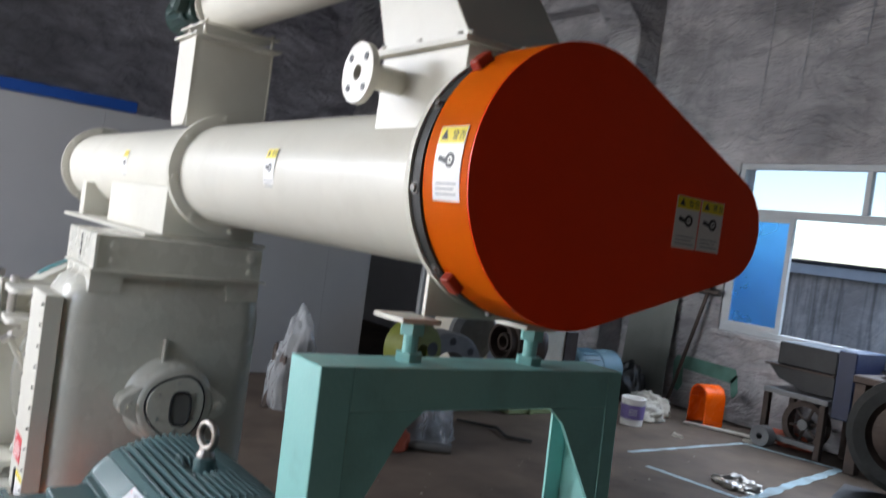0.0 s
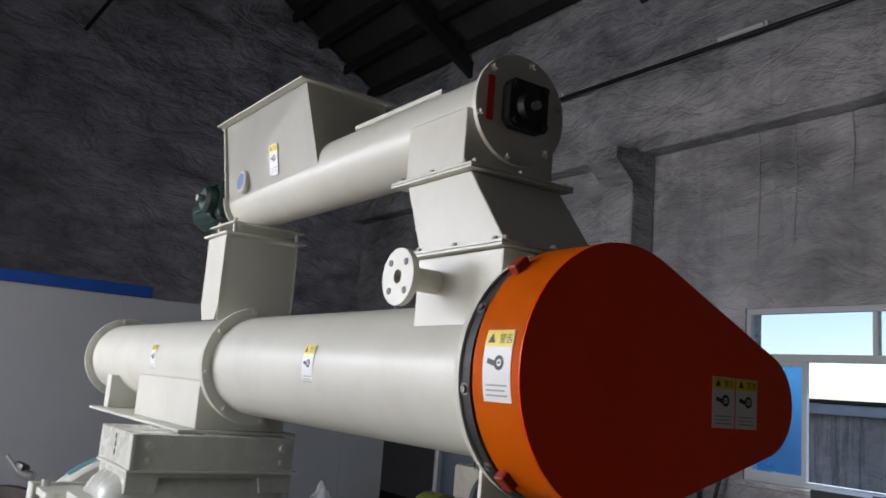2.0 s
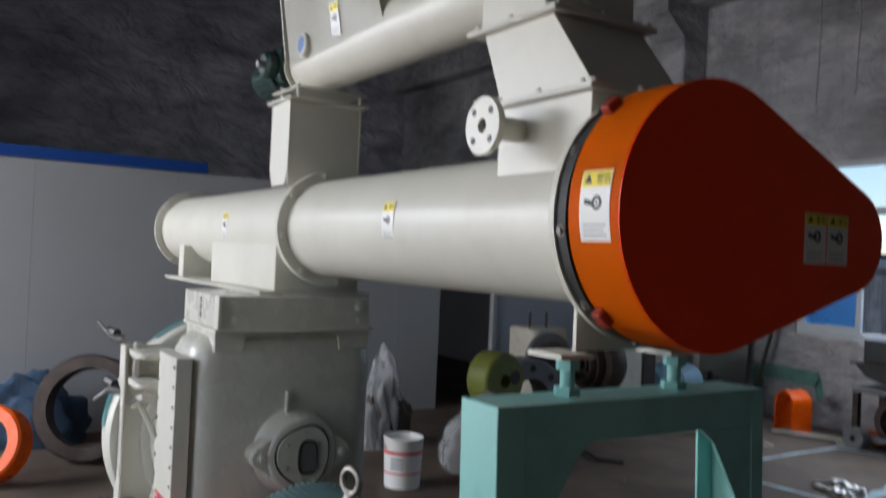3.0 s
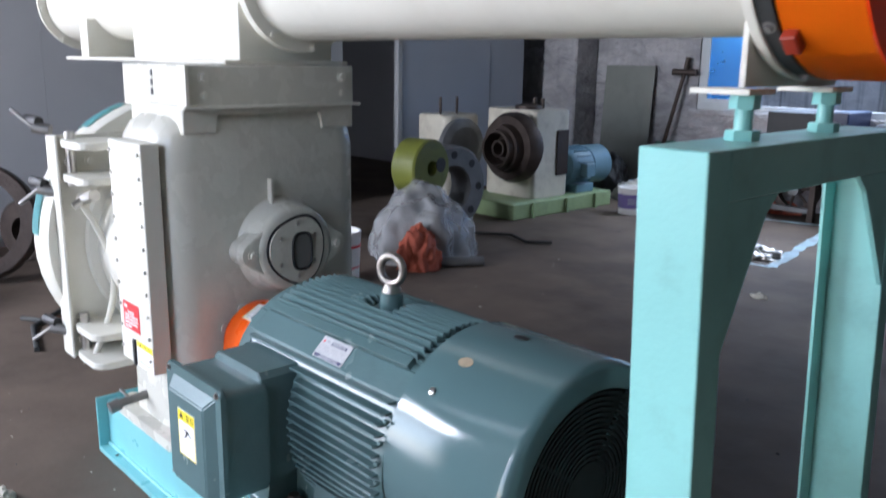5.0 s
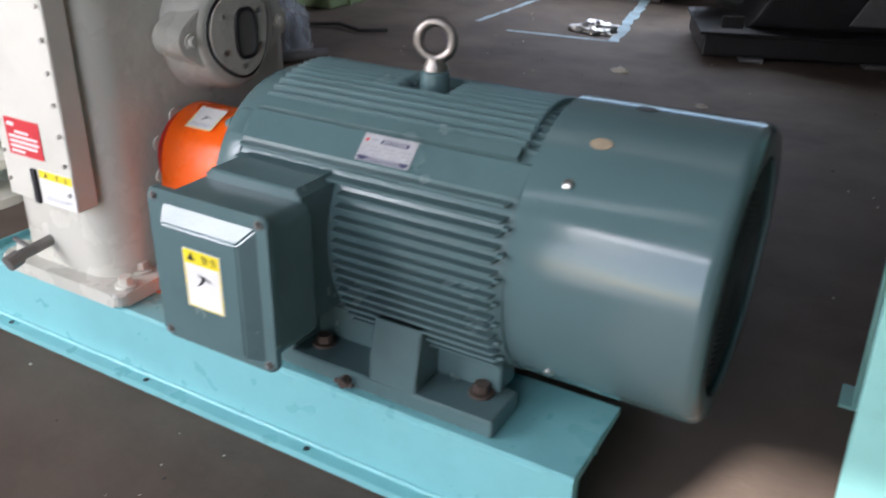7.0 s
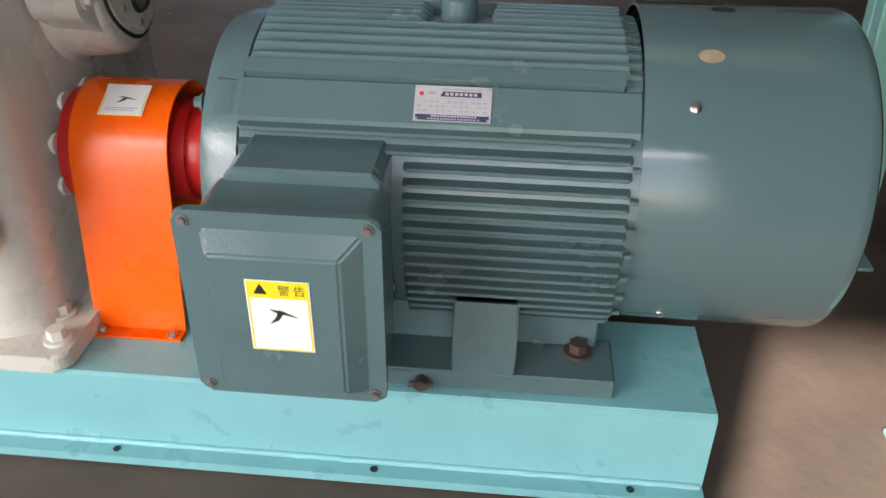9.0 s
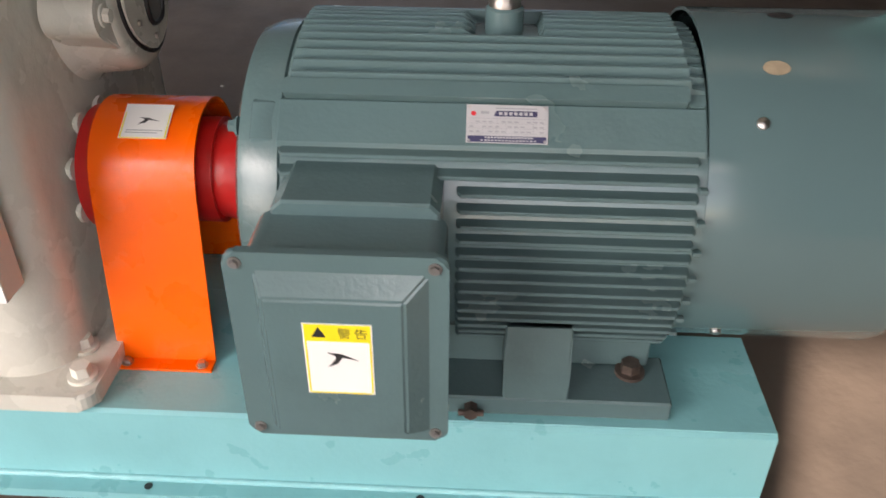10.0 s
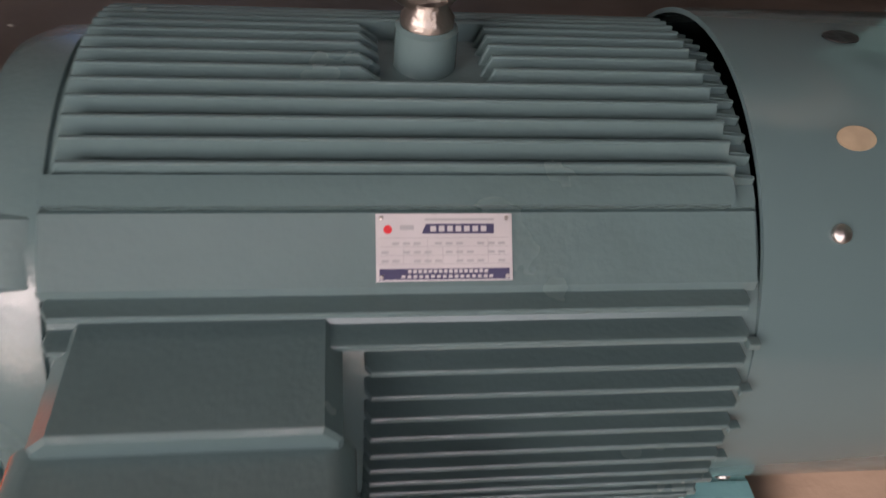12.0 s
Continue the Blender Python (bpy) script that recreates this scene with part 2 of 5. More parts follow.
FLOOR = concrete("worn_concrete_floor", (0.125, 0.095, 0.074), (0.045, 0.036, 0.03), 2.2, 0.1, 25, 0.7)
FLOOR.node_tree.nodes["Principled BSDF"].inputs["Specular IOR Level"].default_value = 0.25
def rough_wall(name, light, dark, tone_scale, crease_scale, bump, stretch=(1, 1, 2.0), streaks=0.0):
    """Lumpy skin: wide patches of tone, dark wandering creases and soft relief."""
    m = bpy.data.materials.new(name)
    m.use_nodes = True
    nt = m.node_tree
    b = nt.nodes["Principled BSDF"]
    b.inputs["Roughness"].default_value, b.inputs["Specular IOR Level"].default_value = 0.92, 0.2
    tc, mp = nt.nodes.new("ShaderNodeTexCoord"), nt.nodes.new("ShaderNodeMapping")
    mp.inputs["Scale"].default_value = stretch
    nt.links.new(tc.outputs["Object"], mp.inputs["Vector"])
    def tex(scale, detail, rough, distort, vec=None):
        n = nt.nodes.new("ShaderNodeTexNoise")
        n.inputs["Scale"].default_value, n.inputs["Detail"].default_value = scale, detail
        n.inputs["Roughness"].default_value, n.inputs["Distortion"].default_value = rough, distort
        nt.links.new(vec or mp.outputs[0], n.inputs["Vector"])
        return n.outputs["Fac"]
    def ramp(src, p0, c0, p1, c1):
        r = nt.nodes.new("ShaderNodeValToRGB")
        r.color_ramp.elements[0].position, r.color_ramp.elements[1].position = p0, p1
        r.color_ramp.elements[0].color, r.color_ramp.elements[1].color = (*c0, 1), (*c1, 1)
        nt.links.new(src, r.inputs[0])
        return r.outputs[0]
    def mul(a, c, fac=1.0):
        x = nt.nodes.new("ShaderNodeMix")
        x.data_type, x.blend_type = "RGBA", "MULTIPLY"
        x.inputs[0].default_value = fac
        nt.links.new(a, x.inputs[6]), nt.links.new(c, x.inputs[7])
        return x.outputs[2]
    tone = ramp(tex(tone_scale, 7, 0.6, 0.4), 0.35, dark, 0.65, light)
    n = tex(crease_scale, 5, 0.55, 1.2)
    d1, d2 = nt.nodes.new("ShaderNodeMath"), nt.nodes.new("ShaderNodeMath")
    d1.operation, d2.operation = "SUBTRACT", "ABSOLUTE"
    d1.inputs[1].default_value = 0.5
    nt.links.new(n, d1.inputs[0]), nt.links.new(d1.outputs[0], d2.inputs[0])
    crease = ramp(d2.outputs[0], 0.0, (0.55, 0.55, 0.57), 0.035, (1, 1, 1))
    col = mul(tone, crease, 0.28)
    col = mul(col, ramp(tex(crease_scale * 5, 6, 0.7, 0.2), 0.35, (0.72, 0.72, 0.72), 0.6, (1, 1, 1)), 0.4)
    if streaks:
        mq = nt.nodes.new("ShaderNodeMapping")
        mq.inputs["Scale"].default_value = (1.0, 1.0, 0.06)
        nt.links.new(tc.outputs["Object"], mq.inputs["Vector"])
        col = mul(col, ramp(tex(5.5, 5, 0.6, 0.3, mq.outputs[0]), 0.36, (0.45, 0.44, 0.43), 0.5, (1, 1, 1)), streaks)
    nt.links.new(col, b.inputs["Base Color"])
    bp = nt.nodes.new("ShaderNodeBump")
    bp.inputs["Strength"].default_value, bp.inputs["Distance"].default_value = bump, 0.22
    hs = nt.nodes.new("ShaderNodeMath")
    hs.operation = "ADD"
    nt.links.new(d2.outputs[0], hs.inputs[0]), nt.links.new(tex(crease_scale * 2.2, 6, 0.6, 0.5), hs.inputs[1])
    nt.links.new(hs.outputs[0], bp.inputs["Height"])
    nt.links.new(bp.outputs[0], b.inputs["Normal"])
    return m


FOAM = rough_wall("sprayed_grey_insulation", (0.7, 0.68, 0.73), (0.36, 0.35, 0.39), 0.9, 0.75, 1.0)
PLASTER = rough_wall("old_limewashed_plaster", (0.6, 0.585, 0.59), (0.27, 0.265, 0.275), 0.75, 0.6, 1.0, (1, 1, 1.9), 0.2)
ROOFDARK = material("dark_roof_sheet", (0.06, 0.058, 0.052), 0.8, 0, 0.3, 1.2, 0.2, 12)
BEAMDARK = material("dark_roof_steel", (0.022, 0.022, 0.022), 0.7, 0, 0.2, 3)
PARTITION = material("white_sandwich_panel", (0.36, 0.36, 0.365), 0.5, 0, 0.04, 1.2, 0.02, 30, (0.45, 0.45, 0.44), 0.2, 1.5)
LEANDARK = material("dark_ridge_tile", (0.05, 0.045, 0.045), 0.8, 0, 0.3, 6)
BLUETRIM = material("blue_sheet_trim", (0.012, 0.06, 0.28), 0.4, 0, 0.1, 4)
DOORGREY = material("blue_grey_door_skin", (0.36, 0.38, 0.43), 0.5, 0, 0.06, 1.5, 0.02, 20)
FRAMEALU = material("white_window_profile", (0.55, 0.58, 0.6), 0.4, 0, 0.05, 6)
BLUEFILM = material("blue_film_pane", (0.1, 0.4, 0.85), 0.3, 0, 0.1, 1.5)
bb = BLUEFILM.node_tree.nodes["Principled BSDF"]
bb.inputs["Transmission Weight"].default_value = 0.75
GLASS = bpy.data.materials.new("clear_window_glass")
GLASS.use_nodes = True
GLASS.node_tree.nodes["Principled BSDF"].inputs["Transmission Weight"].default_value = 1.0
GLASS.node_tree.nodes["Principled BSDF"].inputs["Roughness"].default_value = 0.02
YARDWALL = rough_wall("stained_yard_wall", (0.8, 0.74, 0.67), (0.52, 0.47, 0.42), 1.0, 1.2, 0.2, (1, 1, 1), 0.9)

X0, X1, Y0, Y1 = -12.5, 9.0, -3.9, 7.0
EAVE, RIDGE = 7.6, 10.9


def hall():
    bm = bmesh.new()
    bmesh.ops.create_grid(bm, x_segments=60, y_segments=60, size=30)
    for v in bm.verts:
        v.co.z = 0.006 * noise.noise(v.co * 0.7) if X0 < v.co.x < X1 and Y0 < v.co.y < Y1 else -0.02
    # flat under the machines
    for v in bm.verts:
        v.co.z = min(v.co.z, 0.0)
    tagged(smooth(part("floor", bm, FLOOR)), "worn grey concrete workshop floor with dust and stains", "floor", kind="structure")
    bm = wall_with_holes(bmesh.new(), "y", Y1, Y1 + 0.3, X0, X1, 0, EAVE, [(-3.34, 1.05, 0.965, 2.825)])
    tagged(part("wall_window_side", bm, PLASTER), "old whitewashed plaster hall wall with stains", "wall", kind="structure")
    # Unseen wall: coloured dark to cut bounced light, openings added to admit daylight.
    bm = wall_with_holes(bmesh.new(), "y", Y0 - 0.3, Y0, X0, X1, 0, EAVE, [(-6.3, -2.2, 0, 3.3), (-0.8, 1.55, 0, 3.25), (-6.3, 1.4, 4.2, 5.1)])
    tagged(part("wall_door_side", bm, ROOFDARK), "unseen hall wall, darkened to cut bounced light, with two open doorways and a high window band", "wall", kind="structure")
    # Added out of view: keeps sun through the wide doorway off the base rail.
    bm = prism(bmesh.new(), [(Y0 - 0.3, 3.4), (Y0 - 4.2, 3.34), (Y0 - 4.2, 3.4), (Y0 - 0.3, 3.46)], "x", -8.5, -1.3)
    tagged(part("door_canopy", bm, ROOFDARK), "unseen dark sheet over the wide doorway, added to block the sun", "canopy", kind="structure")
    # Added outside, unseen: stops a sun strip from the high band crossing the floor.
    bm = prism(bmesh.new(), [(Y0 - 0.3, 5.45), (Y0 - 3.2, 5.2), (Y0 - 3.2, 5.28), (Y0 - 0.3, 5.53)], "x", X0, X1)
    tagged(part("roof_canopy", bm, ROOFDARK), "unseen dark sheet along the outside of the hall, added to block the sun", "canopy", kind="structure")
    # gable walls: uneven sprayed skin far, unseen near one coloured dark against bounced light
    for x, nm in ((X0, "wall_gable_far"), (X1, "wall_gable_near")):
        bm = bmesh.new()
        ym = (Y0 + Y1) / 2
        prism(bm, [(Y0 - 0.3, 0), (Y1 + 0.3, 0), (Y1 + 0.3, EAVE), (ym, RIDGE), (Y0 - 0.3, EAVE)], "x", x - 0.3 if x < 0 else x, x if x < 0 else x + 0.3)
        tagged(part(nm, bm, FOAM if x < 0 else ROOFDARK), "gable wall covered in lumpy grey sprayed insulation" if x < 0 else "unseen gable wall, darkened to cut bounced light", "wall", kind="structure")
    bm = bmesh.new()
    n = 120
    rows = []
    for i in range(n + 1):
        y = Y0 + (Y1 - Y0) * i / n
        top = EAVE + (RIDGE - EAVE) * (1 - abs(y - (Y0 + Y1) / 2) / ((Y1 - Y0) / 2))
        col = []
        for k in range(91):
            z = top * k / 90
            d = 0.14 + 0.11 * noise.noise(Vector((0, y * 1.3, z * 2.6))) + 0.055 * noise.noise(Vector((7, y * 3.2, z * 5.5)))
            col.append(bm.verts.new((X0 + d, y, z)))
        rows.append(col)
    for a, b in zip(rows, rows[1:]):
        for k in range(90):
            bm.faces.new((a[k], b[k], b[k + 1], a[k + 1]))
    tagged(smooth(part("wall_insulation", bm, FOAM), 60), "lumpy dark grey sprayed insulation on the gable", "wall", kind="structure")
    # roof slopes with purlins, in one ceiling mesh
    bm = bmesh.new()
    ym = (Y0 + Y1) / 2
    for ya, yb in ((Y1 + 0.3, ym), (Y0 - 0.3, ym)):
        prism(bm, [(ya, EAVE), (yb, RIDGE), (yb, RIDGE + 0.1), (ya, EAVE + 0.1)], "x", X0 - 0.3, X1 + 0.3)
    tagged(part("ceiling", bm, ROOFDARK), "dark sheet roof on steel purlins", "ceiling", kind="structure")
    bm = bmesh.new()
    for side in (1, -1):
        for k in range(9):
            f = (k + 0.3) / 9
            y = (Y1 if side > 0 else Y0) + (ym - (Y1 if side > 0 else Y0)) * f
            z = EAVE + (RIDGE - EAVE) * f
            box(bm, X0, X1, y - 0.04, y + 0.04, z - 0.2, z - 0.02)
    for x in (-9, -5, -1, 3, 7):
        for side in (1, -1):
            ya = Y1 if side > 0 else Y0
            prism(bm, [(ya, EAVE - 0.22), (ya, EAVE - 0.5), (ym, RIDGE - 0.5), (ym, RIDGE - 0.22)], "x", x - 0.06, x + 0.06)
    tagged(part("ceiling_purlins", bm, BEAMDARK), "dark steel purlins and rafters under the roof", "ceiling", kind="structure")
    # ring beam, pillar and corbel on the window wall
    bm = bmesh.new()
    box(bm, X0, X1, Y1 - 0.32, Y1 - 0.003, 4.85, 5.89, 0.02)
    tagged(part("wall_beam", bm, PLASTER), "plastered concrete ring beam along the wall", "beam", kind="structure")
    for x in (-4.98, 1.8):
        bm = bmesh.new()
        box(bm, x - 0.26, x + 0.26, Y1 - 0.42, Y1 - 0.003, 0, 4.44, 0.02)
        prism(bm, [(Y1 - 0.003, 4.44), (Y1 - 0.003, 4.845), (Y1 - 0.72, 4.845), (Y1 - 0.72, 4.7), (Y1 - 0.42, 4.44)], "x", x - 0.26, x + 0.26)
        tagged(part("wall_pillar", bm, PLASTER), "plastered pillar with a corbel under the beam", "pillar", kind="structure")


hall()


def window():
    """A wide window with an upper row of panes, one blue filmed casement, and the rest slid open."""
    w = empty("window_1", "wide white metal window with a blue filmed pane, half slid open", "window", kind="structure")
    y0, y1 = Y1 + 0.02, Y1 + 0.09
    def bar(name, xa, xb, za, zb, yo=0.0):
        bm = box(bmesh.new(), xa, xb, y0 + yo, y1 + yo, za, zb, 0.006)
        return part(name, bm, FRAMEALU, w)
    L, R, B, T, M = -3.34, 1.05, 0.965, 2.825, 2.285
    bar("window_frame", L, R, T - 0.065, T), bar("window_frame", L, R, B, B + 0.065)
    bar("window_frame", L, L + 0.065, B + 0.065, T - 0.065), bar("window_frame", R - 0.065, R, B + 0.065, T - 0.065)
    bar("transom", L + 0.065, R - 0.065, M - 0.04, M + 0.04)
    for x in (-1.89, -0.44):
        bar("mullion", x - 0.03, x + 0.03, M + 0.04, T - 0.065)
    xs = (L + 0.065, -1.92, -1.86, -0.47, -0.41, R - 0.065)
    for a, b in zip(xs[::2], xs[1::2]):
        g = part("pane", box(bmesh.new(), a, b, y0 + 0.03, y0 + 0.036, M + 0.04, T - 0.065), GLASS, w)
        g.visible_shadow = False
    sash = part("sash", wall_with_holes(bmesh.new(), "y", y0 - 0.03, y0 + 0.01, -3.27, -2.59, B + 0.065, M - 0.04, [(-3.215, -2.645, B + 0.12, M - 0.095)]), FRAMEALU, w)
    g = part("pane", box(bmesh.new(), -3.215, -2.645, y0 - 0.012, y0 - 0.006, B + 0.12, M - 0.095), BLUEFILM, sash, "blue filmed glass pane")
    g.visible_shadow = False
    part("window_sill", box(bmesh.new(), L - 0.06, R + 0.06, Y1 - 0.06, Y1 + 0.02, B - 0.06, B - 0.004, 0.008), PLASTER, w)


window()
bm = box(bmesh.new(), -12, 10, 12.5, 12.8, -0.02, 1.75)
tagged(part("wall_yard", bm, YARDWALL), "stained pale yard wall outside the window", "wall", kind="structure")
bm = box(bmesh.new(), -12, 10, 12.42, 12.88, 1.75, 1.93, 0.01)
tagged(part("wall_coping", bm, FRAMEALU), "white coping on the yard wall", "wall", kind="structure")
bm = box(bmesh.new(), -12, 10, 12.4, 12.9, 1.935, 2.0, 0.01)
tagged(part("wall_tiles", bm, LEANDARK), "dark ridge tiles along the yard wall", "wall", kind="structure")


def office():
    """The white panelled office box inside the hall, each panel a piece of its own."""
    xw, h = -5.2, 2.27
    o = empty("wall_office", "white sandwich panel office partition", "partition", kind="structure")
    edges = [-3.85 + 1.15 * i for i in range(7)] + [3.55]
    for a, b in zip(edges, edges[1:]):
        part("panel", box(bmesh.new(), xw - 0.06, xw, a + 0.001, b - 0.001, 0.003, h), PARTITION, o)
    part("panel", box(bmesh.new(), xw - 0.06, xw, 4.3, 5.62, 0.003, 2.5, 0.003), DOORGREY, o, "blue-grey door leaf panel")
    part("panel", box(bmesh.new(), xw - 0.06, xw - 0.01, 5.63, 6.2, 0.003, 2.5, 0.003), DOORGREY, o)
    part("post", box(bmesh.new(), xw - 0.05, xw + 0.02, 4.24, 4.3, 0.003, 2.5, 0.004), PARTITION, o)
    part("header", box(bmesh.new(), xw - 0.06, xw, 3.556, 4.236, 2.3, 2.5, 0.003), DOORGREY, o)
    part("panel", box(bmesh.new(), -12.2, xw - 0.065, 6.14, 6.2, 0.003, 2.5), PARTITION, o)
    part("panel", box(bmesh.new(), -12.2, xw - 0.065, -3.85, -3.79, 0.003, 2.4), PARTITION, o)
    part("roof_panel", box(bmesh.new(), -12.2, xw - 0.065, -3.78, 6.13, 2.1, 2.16), PARTITION, o)
    bm = bmesh.new()
    box(bm, xw - 0.08, xw + 0.03, -3.85, 1.0, h + 0.003, h + 0.10, 0.004)
    part("trim", bm, BLUETRIM, o, "blue folded sheet trim")


office()

# ---- base frame ----
def base_frame():
    b = empty("base_frame", "turquoise painted welded steel base frame on the floor", "machine base")
    for s, nm in ((-1, "near"), (1, "far")):
        bm = bmesh.new()
        # folded channel: top, web and an outward foot
        prof = [(s * 0.05, 0.2), (s * 0.128, 0.2), (s * 0.315, 0.2), (s * 0.322, 0.194), (s * 0.322, 0.024), (s * 0.362, 0.024), (s * 0.362, 0.004), (s * 0.29, 0.004), (s * 0.29, 0.18), (s * 0.05, 0.18)]
        prism(bm, prof, "x", -1.32, 0.487)
        part("rail", bm, TEAL, b)
        bm = bmesh.new()
        box(bm, -1.33, -1.32, min(s * 0.05, s * 0.362), max(s * 0.05, s * 0.362), 0.004, 0.215, 0.003)
        part("end_plate", bm, TEAL, b)
    tube("weld_seam", [(-1.318 + 0.02 * k, -0.3245 + 0.0015 * noise.noise(Vector((k * 0.9, 0, 3))), 0.0265 + 0.002 * noise.noise(Vector((k * 0.8, 1, 0)))) for k in range(91)], 0.0065, WELDTEAL, b, "glossy painted weld seam")
    part("cross_plate", box(bmesh.new(), -1.3, -0.5, -0.05, 0.05, 0.18, 0.199), TEAL, b)
    part("cross_plate", box(bmesh.new(), -0.4, 0.45, -0.06, -0.0505, 0.06, 0.18), TEAL, b)
    part("shim_plate", box(bmesh.new(), -0.42, 0.4865, -0.3155, -0.132, 0.2005, 0.204, 0.001), TEAL, b)
    for x in (-1.2, -0.66, -0.142, 0.35):
        bm = bmesh.new()
        lathe(bm, [(0.0245, 0), (0.0245, 0.008), (0.0255, 0.008), (0.0255, 0)], "z", (x, -0.343, 0), 12)
        part("bolt_hole", bm, BLACK, b)


base_frame()

AX = Vector((0, 0, 0.525))


# ---- the main motor ----
LETTERS = {}


def letter(ch, size):
    """One character of the built-in font as a thin mesh with its lower left near the origin."""
    if ch not in LETTERS:
        cu = bpy.data.curves.new("letter", "FONT")
        cu.body, cu.size, cu.extrude, cu.resolution_u = ch, 1.0, 0.0, 2
        ob = bpy.data.objects.new("letter", cu)
        bpy.context.scene.collection.objects.link(ob)
        bpy.context.view_layer.update()
        me = bpy.data.meshes.new_from_object(ob.evaluated_get(bpy.context.evaluated_depsgraph_get()))
        bpy.data.objects.remove(ob)
        bpy.data.curves.remove(cu)
        LETTERS[ch] = me
    me = LETTERS[ch]
    if not me.vertices:
        return None
    bm = bmesh.new()
    bm.from_mesh(me)
    for v in bm.verts:
        v.co = Vector((v.co.x * size, v.co.y * size, 0.0003))
    return bm


def label(name, m, w, h, parent, band=0.24, marks=True, text_lines=3, bend=0.0):
    """A warning sticker: white film, a yellow band with bars and a triangle, a black symbol and grey lines. m carries its centre; its face is local +z, up is +y."""
    ob = part(name, box(bmesh.new(), -w / 2, w / 2, -h / 2, h / 2, 0.0, 0.0012), WHITE, parent, "white and yellow warning sticker")
    ob.matrix_local = m
    if band:
        part("band", box(bmesh.new(), -w / 2 * 0.96, w / 2 * 0.96, h * (0.5 - band), h / 2 * 0.98, 0.0012, 0.0016), YELLOW, ob)
        bm = bmesh.new()
        c = h * (0.5 - band / 2)
        r = h * band * 0.33
        prism(bm, [(-w * 0.27 - r, c - r * 0.8), (-w * 0.27 + r, c - r * 0.8), (-w * 0.27, c + r)], "z", 0.0016, 0.002)
        part("caution_mark", bm, INK, ob)
        for x, ch in ((0.0, "\u8b66"), (0.24, "\u544a")):
            bm = letter(ch, r * 1.9)
            if bm is None:
                bm = box(bmesh.new(), 0, w * 0.12, -r * 0.7, r * 0.8, 0, 0.0004)
            bmesh.ops.translate(bm, verts=bm.verts[:], vec=(w * x, c - (r * 0.75), 0.0016))
            part("character", bm, INK, ob)
    if marks == "bars":
        for a in (-0.48, 0.455):
            part("border", box(bmesh.new(), w * a, w * (a + 0.025), -h * 0.48, h * 0.26, 0.0012, 0.0016), YELLOW, ob)
        part("border", box(bmesh.new(), -w * 0.455, w * 0.455, -h * 0.495, -h * 0.48, 0.0012, 0.0016), YELLOW, ob)
        bm = bmesh.new()
        prism(bm, [(-0.16 * w, 0.10 * h), (0.04 * w, 0.085 * h), (0.28 * w, 0.0 * h), (0.05 * w, 0.035 * h), (-0.02 * w, -0.05 * h), (-0.17 * w, -0.11 * h), (-0.06 * w, 0.0 * h), (-0.04 * w, 0.05 * h)], "z", 0.0012, 0.0018)
        part("symbol", bm, INK, ob)
    elif marks:
        bm = bmesh.new()
        # toothed wheel and a bar
        cx, cy, r = 0.08 * w, 0.04 * h, 0.17 * w
        lathe(bm, [(0.0012, r * 0.5), (0.0012, r), (0.0018, r), (0.0018, r * 0.5)], "z", (cx, cy, 0), 18)
        lathe(bm, [(0.0012, 0), (0.0012, r * 0.22), (0.0018, r * 0.22), (0.0018, 0)], "z", (cx, cy, 0), 10)
        box(bm, -0.36 * w, -0.02 * w, cy - 0.1 * w, cy + 0.02 * w, 0.0012, 0.0017, m=Matrix.Rotation(radians(-14), 4, "Z"))
        part("symbol", bm, INK, ob)
    bm = bmesh.new()
    for i in range(text_lines):
        y = -h * (0.27 + 0.07 * i)
        box(bm, -w * 0.38, w * (0.38 - 0.09 * (i % 2)), y - h * 0.012, y + h * 0.012, 0.0012, 0.0015)
    if text_lines:
        part("printed_text", bm, GREYINK, ob)
    if bend:
        for o in (ob, *ob.children):
            bm = bmesh.new()
            bm.from_mesh(o.data)
            for k in range(-8, 9):
                bmesh.ops.bisect_plane(bm, geom=bm.verts[:] + bm.edges[:] + bm.faces[:], plane_co=(0, h * k / 16, 0), plane_no=(0, 1, 0))
            for v in bm.verts:
                a, r = v.co.y / bend, bend + v.co.z
                v.co.y, v.co.z = r * math.sin(a), r * math.cos(a) - bend
            bm.to_mesh(o.data)
            bm.free()
    return ob


def facing(place, normal, up=(0, 0, 1)):
    """A pose at place whose z is the normal and whose y goes up."""
    z = Vector(normal).normalized()
    x = Vector(up).cross(z).normalized()
    y = z.cross(x)
    return Matrix.Translation(place) @ Matrix((x, y, z)).transposed().to_4x4()


